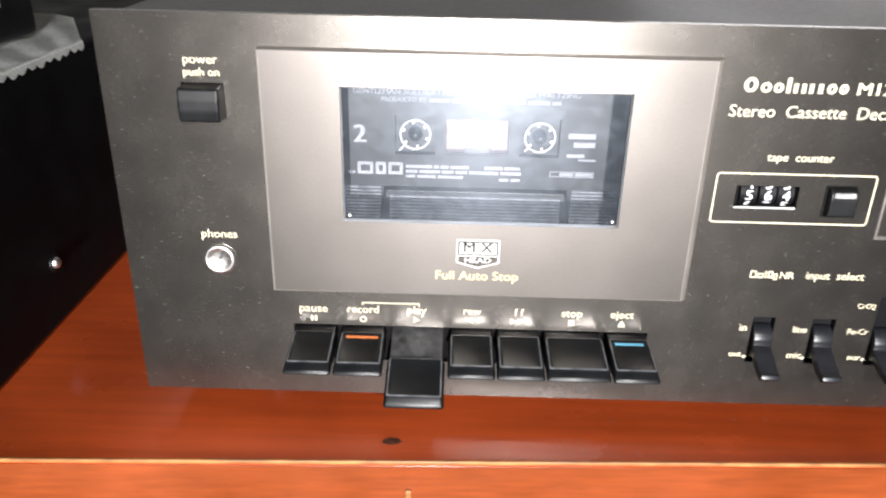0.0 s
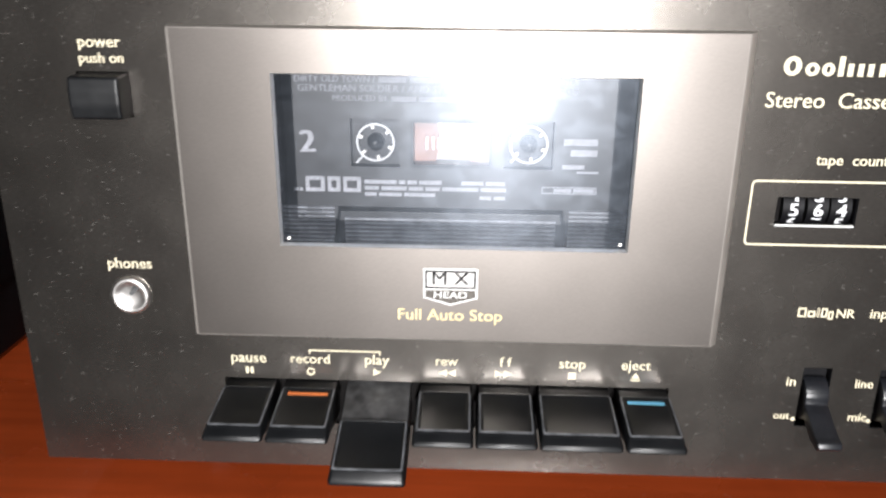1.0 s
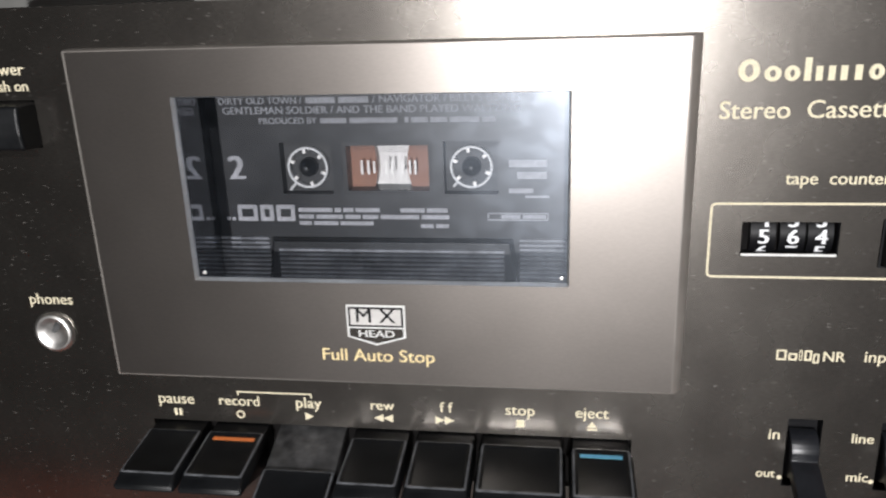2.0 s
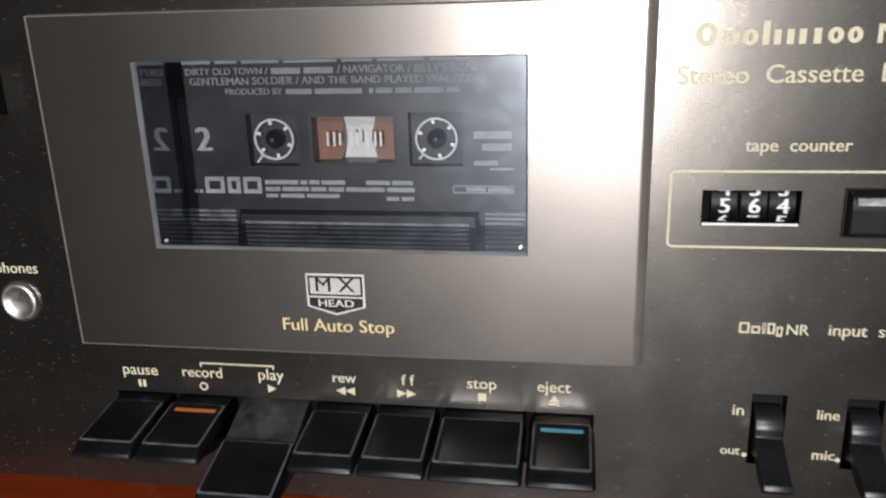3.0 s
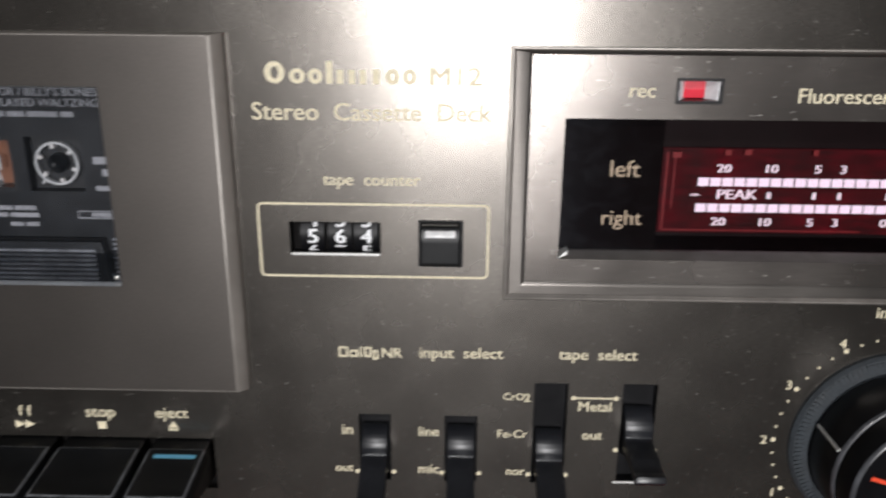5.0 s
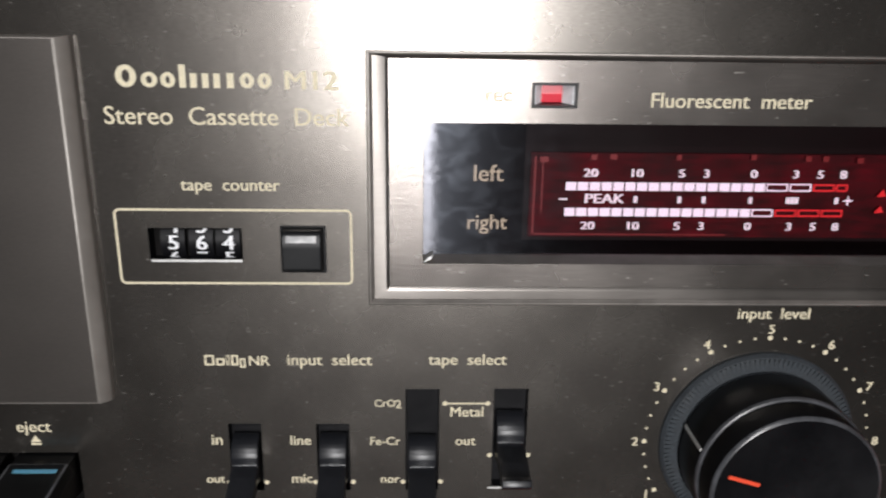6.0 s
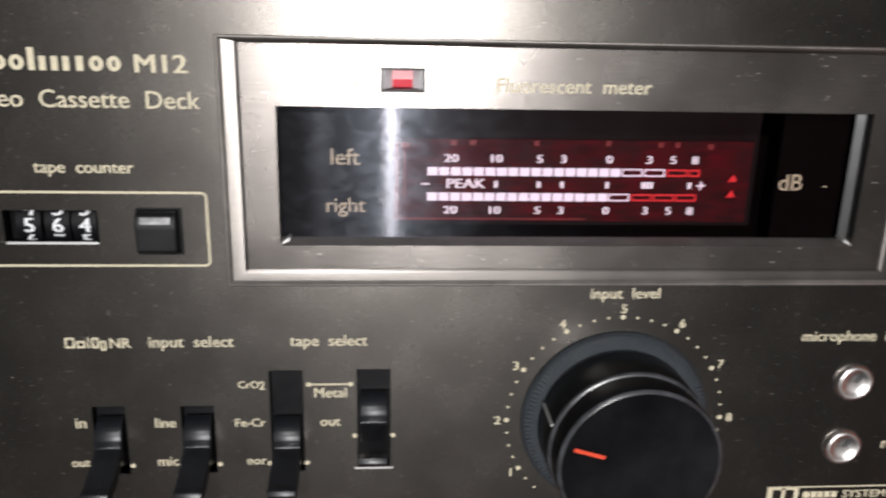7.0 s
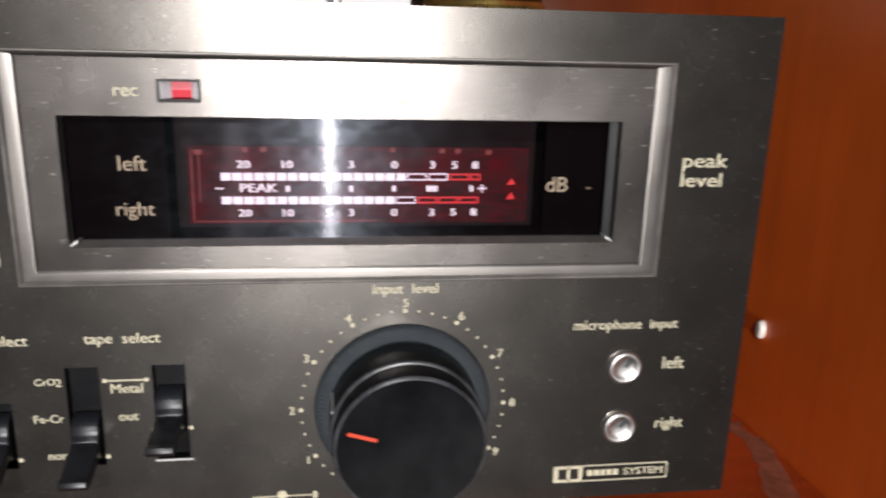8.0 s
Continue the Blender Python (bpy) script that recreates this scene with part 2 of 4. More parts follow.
SMOKE = clear_pane("smoked_meter_window", (0.80, 0.74, 0.74), 0.10, 0.135, 0.87, 0.15, 0.27, 0.55, 0.3)

# ---- building helpers ----
MM = 0.001
PLACE = {}


def thing(name, at, label, category, group="", kind=""):
    ob = tagged(new(name), label, category, group, kind)
    ob.location = at
    ob.empty_display_size = 0.01
    PLACE[ob] = Vector(at)
    return ob


def part(name, bm, mat, parent=None, label=""):
    """Links a bmesh, given in world metres, as one mesh object under its thing or part."""
    data = bpy.data.meshes.new(name)
    bmesh.ops.recalc_face_normals(bm, faces=bm.faces)
    lo = Vector([min(v.co[i] for v in bm.verts) for i in range(3)])
    hi = Vector([max(v.co[i] for v in bm.verts) for i in range(3)])
    c = (lo + hi) / 2
    bmesh.ops.translate(bm, verts=bm.verts, vec=-c)
    bm.to_mesh(data)
    bm.free()
    data.materials.append(mat)
    ob = new(name, data)
    PLACE[ob] = c
    ob.location = c
    if parent is not None:
        ob.parent = parent
        ob.location = c - PLACE[parent]
    if label:
        ob["label"] = label
    return ob


def box(x0, x1, y0, y1, z0, z1, bevel=0.0, seg=2, bm=None):
    """A box from millimetres."""
    bm = bm or bmesh.new()
    new_bm = bmesh.new()
    bmesh.ops.create_cube(new_bm, size=1)
    for v in new_bm.verts:
        v.co = Vector(((x0 + x1) / 2 + v.co.x * (x1 - x0), (y0 + y1) / 2 + v.co.y * (y1 - y0), (z0 + z1) / 2 + v.co.z * (z1 - z0))) * MM
    if bevel:
        bmesh.ops.bevel(new_bm, geom=new_bm.edges[:], offset=bevel * MM, segments=seg, profile=0.5, affect="EDGES")
    tmp = bpy.data.meshes.new("tmp")
    new_bm.to_mesh(tmp)
    new_bm.free()
    bm.from_mesh(tmp)
    bpy.data.meshes.remove(tmp)
    return bm


def prism(profile, x0, x1, bevel=0.0, seg=2):
    """A profile of (y, z) in millimetres, drawn out along x."""
    bm = bmesh.new()
    a = [bm.verts.new(Vector((x0, y, z)) * MM) for y, z in profile]
    b = [bm.verts.new(Vector((x1, y, z)) * MM) for y, z in profile]
    bm.faces.new(a), bm.faces.new(b[::-1])
    for i in range(len(a)):
        j = (i + 1) % len(a)
        bm.faces.new((a[j], a[i], b[i], b[j]))
    bmesh.ops.recalc_face_normals(bm, faces=bm.faces)
    if bevel:
        bmesh.ops.bevel(bm, geom=bm.edges[:], offset=bevel * MM, segments=seg, profile=0.5, affect="EDGES", clamp_overlap=True)
    return bm


def slab(points, y0, y1, bevel=0.0):
    """An outline of (x, z) in millimetres, drawn out along y."""
    bm = bmesh.new()
    a = [bm.verts.new(Vector((x, y0, z)) * MM) for x, z in points]
    b = [bm.verts.new(Vector((x, y1, z)) * MM) for x, z in points]
    bm.faces.new(a), bm.faces.new(b[::-1])
    for i in range(len(a)):
        j = (i + 1) % len(a)
        bm.faces.new((a[j], a[i], b[i], b[j]))
    bmesh.ops.recalc_face_normals(bm, faces=bm.faces)
    if bevel:
        bmesh.ops.bevel(bm, geom=bm.edges[:], offset=bevel * MM, segments=2, profile=0.5, affect="EDGES", clamp_overlap=True)
    return bm


def turned(profile, cx, cz, seg=64, bm=None):
    """A profile of (radius, y) in millimetres, turned about an axis along y."""
    bm = bm or bmesh.new()
    rings = []
    for r, y in profile:
        if r <= 0:
            rings.append([bm.verts.new(Vector((cx, y, cz)) * MM)])
        else:
            rings.append([bm.verts.new(Vector((cx + r * math.cos(math.tau * k / seg), y, cz + r * math.sin(math.tau * k / seg))) * MM) for k in range(seg)])
    for a, b in zip(rings, rings[1:]):
        for k in range(seg):
            q = (k + 1) % seg
            corners = [a[k % len(a)], a[q % len(a)], b[q % len(b)], b[k % len(b)]]
            seen = []
            for v in corners:
                if v not in seen:
                    seen.append(v)
            if len(seen) > 2:
                bm.faces.new(seen)
    return bm


def smooth(ob, angle=40):
    ob.data.shade_smooth()
    ob.data.set_sharp_from_angle(angle=radians(angle))
    return ob


def pierced(x0, x1, z0, z1, holes, front, back):
    """A plate with rectangular holes (x0, x1, z0, z1) right through it; millimetres."""
    xs = sorted({x0, x1, *[h[0] for h in holes], *[h[1] for h in holes]})
    zs = sorted({z0, z1, *[h[2] for h in holes], *[h[3] for h in holes]})

    def solid(i, j):
        if not (0 <= i < len(xs) - 1 and 0 <= j < len(zs) - 1):
            return False
        x, z = (xs[i] + xs[i + 1]) / 2, (zs[j] + zs[j + 1]) / 2
        return not any(h[0] < x < h[1] and h[2] < z < h[3] for h in holes)

    bm, made = bmesh.new(), {}

    def vert(i, j, y):
        key = (i, j, y)
        if key not in made:
            made[key] = bm.verts.new(Vector((xs[i], y, zs[j])) * MM)
        return made[key]

    for i in range(len(xs) - 1):
        for j in range(len(zs) - 1):
            if not solid(i, j):
                continue
            for y in (front, back):
                bm.faces.new([vert(i, j, y), vert(i + 1, j, y), vert(i + 1, j + 1, y), vert(i, j + 1, y)])
            for (a, b), (di, dj) in ((((i, j), (i + 1, j)), (0, -1)), (((i, j + 1), (i + 1, j + 1)), (0, 1)), (((i, j), (i, j + 1)), (-1, 0)), (((i + 1, j), (i + 1, j + 1)), (1, 0))):
                if not solid(i + di, j + dj):
                    bm.faces.new([vert(*a, front), vert(*b, front), vert(*b, back), vert(*a, back)])
    return bm


def frame_loop(rings):
    """Rings of four (x, z) corners at a depth y, joined in turn: sloping walls; rings are (x0, x1, z0, z1, y) in millimetres."""
    bm = bmesh.new()
    loops = [[bm.verts.new(Vector((x, y, z)) * MM) for x, z in ((x0, z0), (x1, z0), (x1, z1), (x0, z1))] for x0, x1, z0, z1, y in rings]
    for a, b in zip(loops, loops[1:]):
        for k in range(4):
            bm.faces.new((a[k], a[(k + 1) % 4], b[(k + 1) % 4], b[k]))
    return bm


def outline(x0, x1, z0, z1, width, radius, y):
    """A drawn rectangular line with rounded corners."""
    bm = bmesh.new()
    loops = []
    for inset in (0.0, width):
        r, ring = max(radius - inset, 0.15), []
        for cx, cz, start in ((x1 - inset - r, z1 - inset - r, 0), (x0 + inset + r, z1 - inset - r, 90), (x0 + inset + r, z0 + inset + r, 180), (x1 - inset - r, z0 + inset + r, 270)):
            for k in range(5):
                a = radians(start + k * 22.5)
                ring.append(bm.verts.new(Vector((cx + r * math.cos(a), y, cz + r * math.sin(a))) * MM))
        loops.append(ring)
    count = len(loops[0])
    for k in range(count):
        bm.faces.new((loops[0][k], loops[0][(k + 1) % count], loops[1][(k + 1) % count], loops[1][k]))
    return raised(bm)


def raised(bm, deep=0.05):
    """Gives flat print a little thickness, towards the viewer of the front."""
    for f in bm.faces:
        f.smooth = False
    out = bmesh.ops.extrude_face_region(bm, geom=bm.faces[:])
    for v in [g for g in out["geom"] if isinstance(g, bmesh.types.BMVert)]:
        v.co.y -= deep * MM
    return bm


def lettering(words, x0, x1, base, mat, parent, y, tall=1.0, bold=0.10, name="lettering", cap=0.0, wide=1.0):
    """Words in the built-in font, from x0 to x1 on a baseline; millimetres."""
    curve = bpy.data.curves.new("type", "FONT")
    curve.body, curve.size, curve.offset, curve.resolution_u = words, 1.0, 0.0, 3
    ob = bpy.data.objects.new("type", curve)
    scene.collection.objects.link(ob)
    bpy.context.view_layer.update()
    mesh = bpy.data.meshes.new_from_object(ob.evaluated_get(bpy.context.evaluated_depsgraph_get()))
    bpy.data.objects.remove(ob)
    bpy.data.curves.remove(curve)
    bm = bmesh.new()
    bm.from_mesh(mesh)
    bpy.data.meshes.remove(mesh)
    left, right = min(v.co.x for v in bm.verts), max(v.co.x for v in bm.verts)
    k = (x1 - x0) / (right - left)
    if cap:  # a fixed height of the figures, set about the middle
        k, tall = cap / 0.69 * wide, 1.0 / wide
        x0 = (x0 + x1) / 2 - k * (right - left) / 2
    for v in bm.verts:
        v.co = Vector((x0 + (v.co.x - left) * k, y, base + v.co.y * k * tall)) * MM
    if bold:
        twin = bm.copy()
        for v in twin.verts:
            v.co += Vector((bold, -0.015, 0)) * MM
        raised(twin)
        raised(bm)
        tmp = bpy.data.meshes.new("tmp")
        twin.to_mesh(tmp)
        twin.free()
        bm.from_mesh(tmp)
        bpy.data.meshes.remove(tmp)
    else:
        raised(bm)
    return part(name, bm, mat, parent)


def bars(rects, mat, parent, y, name="printed_bar", deep=0.06):
    """Plain printed bars (x0, x1, z0, z1), one mesh for one line of print."""
    bm = bmesh.new()
    for x0, x1, z0, z1 in rects:
        box(x0, x1, y - deep, y, z0, z1, bm=bm)
    return part(name, bm, mat, parent)


def wordlike(x0, x1, z0, z1, lengths, mat, parent, y):
    """A line of unreadable print: one bar for each word."""
    total = sum(lengths) + 0.6 * (len(lengths) - 1)
    k, x, rects = (x1 - x0) / total, x0, []
    for n in lengths:
        rects.append((x, x + n * k, z0, z1))
        x += (n + 0.6) * k
    return bars(rects, mat, parent, y)

# ---- the room ----
def wall(name, *dims, mat=PLASTER):
    return tagged(part(name, box(*dims), mat), "plain dim wall of the room", "wall", kind="structure")


wall("wall_north", -2000, 2400, 900, 1000, -800, 1700)
wall("wall_south", -2000, 2400, -5700, -5600, -800, 1700)
wall("wall_west", -2100, -2000, -5600, 900, -800, 1700)
wall("wall_east", 2400, 2500, -5600, 900, -800, 1700)
tagged(part("floor", box(-2100, 2500, -5700, 1000, -850, -800), FLOORING), "dark boarded floor of the room", "floor", kind="structure")
tagged(part("ceiling", box(-2100, 2500, -5700, 1000, 1700, 1750), PLASTER), "plain dim ceiling of the room", "ceiling", kind="structure")

# ---- the wooden cabinet; it stands two degrees askew to the deck ----
ASKEW = Matrix.Translation((0.091, -0.025, 0)) @ Matrix.Rotation(radians(2.0), 4, "Z")


def askew(bm):
    bmesh.ops.transform(bm, matrix=ASKEW, verts=bm.verts)
    return bm


cabinet = thing("wooden_cabinet", (0.1, 0.2, -0.8), "red-brown varnished wooden cabinet with a worn front edge", "cabinet")
part("top_board", askew(box(-700, 380, 0, 420, -22, 0, 0.8)), WOOD, cabinet)
part("edge_strip", askew(box(-700, 380, -0.5, 0.7, -1.2, 0.2, 0.35)), WORN, cabinet, "pale worn front edge")
# Added strip tones down the brightly lit front of the board.
part("front_lip", askew(box(-700, 380, -0.45, -0.02, -22, -1.75, 0.1)), FRONT, cabinet, "grained front edge darkened against the light")
part("front_rail", askew(box(-700, 380, 1.0, 24, -90, -22.4, 1.5)), FRONT, cabinet)
part("side_panel", askew(box(380.5, 400, -40, 420, -780, 520, 1.0)), WOODUP, cabinet, "orange-brown varnished side board")
part("back_panel", askew(box(-700, 380, 420.5, 432, -780, 520)), BOARD, cabinet, "dull grey back board")
part("lower_door", askew(box(-700, 380, 4, 22, -780, -92, 1.5)), WOODUP, cabinet)
part("plinth", askew(box(-700, 380, 22.5, 420, -798, -780)), WOODUP, cabinet)
part("brass_tab", box(94.6, 96.8, -26.6, -24.0, -24, -11.5, 0.4), WORN, cabinet, "small pale tab")
scuff = [(85.5, -15.2), (88.0, -16.6), (91.0, -16.2), (93.0, -14.8), (91.5, -13.0), (88.5, -12.4), (86.5, -13.4)]
bm = bmesh.new()
bm.faces.new([bm.verts.new(Vector((x, y, 0.06)) * MM) for x, y in scuff])
part("scuff", bm, SCUFF, cabinet, "dark scuff in the varnish")
dust_bm = bmesh.new()
ends = [(449.0 + 11.5 * min(1.0, k / 8) + random.uniform(-2.0, 2.0), 2.0 + k * 4.2) for k in range(14)]
near = [(x + 10.0 - 0.30 * k + random.uniform(-1.5, 1.5), y) for k, (x, y) in enumerate(ends)]
for p, q, r, s in zip(ends, ends[1:], near[1:], near):
    dust_bm.faces.new([dust_bm.verts.new(Vector((x, y, 0.08)) * MM) for x, y in (p, s, r, q)])
part("dust_streak", dust_bm, DUST, cabinet, "pale dusty streak in the corner")

peg = thing("shelf_peg", (0.466, 0.054, 0.037), "ivory plastic shelf peg in the cabinet side board", "shelf peg")
peg_bm = bmesh.new()
turned([(0, 0), (2.1, 0.2), (2.7, 1.0), (2.7, 5.0)], 0, 0, 28, peg_bm)
bmesh.ops.transform(peg_bm, matrix=Matrix.Translation((0.4668, 0.0535, 0.0378)) @ Matrix.Rotation(radians(-90), 4, "Z") @ Matrix.Diagonal((0.75, 1, 1.25, 1)), verts=peg_bm.verts)
smooth(part("peg_head", peg_bm, IVORY, peg))

# ---- the cassette deck ----
deck = thing("cassette_deck", (0.215, 0.12, 0.0), "bronze-brown stereo cassette deck standing on the wooden cabinet", "cassette deck")
DOOR_BOX = (49.2, 185.2, 52.9, 132.3)
WIN = (73.3, 161.3, 78.6, 121.9)
TRAY_OUT, TRAY_IN, METER = (245.9, 402.6, 76.0, 129.9), (249.8, 398.2, 79.2, 128.8), (257.1, 390.8, 84.7, 115.8)
SLOTS = [(212.0, 219.6, 27.5, 45.5), (232.4, 240.2, 27.5, 45.4), (253.3, 261.2, 27.5, 54.4), (273.9, 281.9, 28.4, 54.5)]
KEY_SLOT = (54.3, 176.8, 24.0, 38.0)
COUNTER = (198.0, 218.0, 85.1, 92.8)
JACKS = [(31.0, 62.2, 4.9), (396.9, 49.8, 4.3), (396.9, 31.8, 4.3)]
holes = [(52, 182, 55, 130), TRAY_OUT, KEY_SLOT, COUNTER, (226.6, 235.8, 83.1, 93.3), (24.6, 37.6, 110.0, 121.2)] + SLOTS
holes += [(x - 0.6 * r, x + 0.6 * r, z - 0.6 * r, z + 0.6 * r) for x, z, r in JACKS]
part("faceplate", pierced(0, 430, 10, 141.9, holes, 0, 3), PLATE, deck, "brushed bronze-brown faceplate")
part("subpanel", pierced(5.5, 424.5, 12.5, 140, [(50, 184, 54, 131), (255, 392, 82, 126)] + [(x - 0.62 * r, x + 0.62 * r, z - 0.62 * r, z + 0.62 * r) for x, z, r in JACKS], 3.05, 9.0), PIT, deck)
part("top_cover", box(5, 425, 9.5, 245, 139.4, 140.6), CASE, deck, "dark grey metal top cover")
part("side_cover", box(5, 6.2, 9.5, 245, 12, 139.3), CASE, deck)
part("side_cover", box(423.8, 425, 9.5, 245, 12, 139.3), CASE, deck)
part("bottom_plate", box(6.3, 423.7, 9.5, 245, 12, 13.2), CASE, deck)
part("back_plate", box(6.3, 423.7, 243.8, 245, 13.3, 139.3), CASE, deck)
for x in (40, 390):
    for y in (35, 215):
        bm = bmesh.new()
        bmesh.ops.create_cone(bm, cap_ends=True, segments=28, radius1=0.011, radius2=0.013, depth=0.012, matrix=Matrix.Translation((x * MM, y * MM, 0.006)))
        part("foot", bm, SATIN, deck)

# power button
power = part("power_button", prism([(3, 110.1), (-6.5, 110.5), (-7.0, 114.0), (-7.0, 117.5), (-6.5, 120.7), (3, 121.15)], 25.1, 37.5, 0.7, 3), BLACK, deck)
lettering("power", 26.0, 36.3, 127.0, CREAM, deck, -0.05)
lettering("push on", 25.7, 36.6, 123.3, CREAM, deck, -0.05)
lettering("phones", 25.7, 37.4, 69.9, CREAM, deck, -0.05)


def jack(x, z, r, name):
    body = smooth(part(name, turned([(r + 0.5, 0.0), (r + 0.45, -0.6), (r, -1.2), (r * 0.9, -1.35), (r * 0.8, -1.2), (r * 0.62, -0.75), (r * 0.5, -0.6), (r * 0.3, -0.52), (0, -0.5)], x, z, 48), CHROME, deck, "nickel-plated socket"), 50)
    # Dark wedge draws the shaded part of the socket's bowl.
    part("socket_shade", slab([(x - 0.06 * r, z + 0.1 * r), (x + 0.1 * r, z + 0.02 * r), (x + 0.62 * r, z + 0.5 * r), (x + 0.3 * r, z + 0.74 * r)], -1.02, -0.3), GREYED, body, "dark wedge for shade in the socket")
    return body


jack(*JACKS[0], "headphone_socket")
jack(*JACKS[1], "microphone_socket")
jack(*JACKS[2], "microphone_socket")

# ---- cassette door with its window ----
x0, x1, z0, z1 = DOOR_BOX
door = part("cassette_door", pierced(x0 + 0.6, x1 - 0.6, z0 + 0.36, z1 - 0.24, [WIN], -4.2, -2.6), DOOR, deck, "bronze-brown cassette door")
# Chamfer widest on the right, shaped to fit the camera's view.
ROUND = ((-0.6, -4.2), (-0.3, -4.16), (0.0, -4.02), (0.9, -3.1), (1.7, -2.2), (1.85, -1.8), (1.9, 0.4))
smooth(part("bevelled_side", frame_loop([(x0 - d * (0.08 if d > 0 else 1), x1 + d, z0 - d * (0.08 if d > 0 else 0.6), z1 + d * (0.15 if d > 0 else 0.4), y) for d, y in ROUND]), DOOR_EDGE, door), 40)
part("window_bezel", frame_loop([(WIN[0] + 0.05, WIN[1] - 0.05, WIN[2] + 0.05, WIN[3] - 0.05, -4.25), (WIN[0] + 0.45, WIN[1] - 0.45, WIN[2] + 0.4, WIN[3] - 0.3, -3.2), (WIN[0] + 0.45, WIN[1] - 0.45, WIN[2] + 0.4, WIN[3] - 0.3, -2.5)]), BEZEL, door, "bright window edge")
pane = part("window_pane", box(WIN[0] - 1, WIN[1] + 1, -2.4, -1.4, WIN[2] - 1, WIN[3] + 1), GLASS, door, "clear plastic window")
pane.visible_shadow = False
part("holder_side", box(69.2, 70.3, -1.2, 19.3, 60, 131), MIRROR, door, "mirror-like smoked acrylic side")
part("holder_side", box(163.6, 164.7, -1.2, 19.3, 60, 131), MIRROR, door, "mirror-like smoked acrylic side")
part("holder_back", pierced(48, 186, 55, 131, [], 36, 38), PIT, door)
part("holder_shelf", box(52, 182, 9.2, 36, 61.5, 64.5), SATIN, door)
for x in (75.2, 159.6):
    smooth(part("window_rivet", turned([(0, -2.9), (0.4, -2.8), (0.5, -2.45)], x, WIN[2] + 1.5, 16), CHROME, door))
# badge
badge = part("badge", slab([(109.8, 73.4), (123.9, 73.4), (123.9, 65.2), (116.8, 63.1), (109.8, 65.2)], -4.55, -4.2, 0.1), SILVER, door, "silver shield badge")
part("badge_border", slab([(110.3, 72.9), (123.4, 72.9), (123.4, 67.9), (110.3, 67.9)], -4.6, -4.55), SATIN, badge)
part("badge_field", slab([(110.8, 72.4), (122.9, 72.4), (122.9, 68.4), (110.8, 68.4)], -4.66, -4.6), LINER, badge)
part("badge_field", slab([(110.4, 67.5), (123.3, 67.5), (123.3, 65.5), (116.8, 63.7), (110.4, 65.5)], -4.62, -4.55), PLATE, badge)
lettering("M X", 112.2, 121.5, 69.1, SATIN, badge, -4.68, 0.9)
lettering("HEAD", 112.6, 121.1, 65.35, SILVER, badge, -4.64, 0.75)
lettering("Full Auto Stop", 103.2, 130.3, 58.9, GOLD, door, -4.25, 0.95)

# ---- the row of keys ----
REST = [(2, 37.8), (-3.4, 37.3), (-20.4, 35.0), (-22.6, 33.4), (-22.6, 32.3), (-8, 28.2), (2, 26.6)]
DOWN = [(2, 37.7), (-11.8, 32.9), (-28.6, 28.4), (-28.8, 26.2), (-28.0, 24.8), (-8, 25.0), (2, 25.5)]


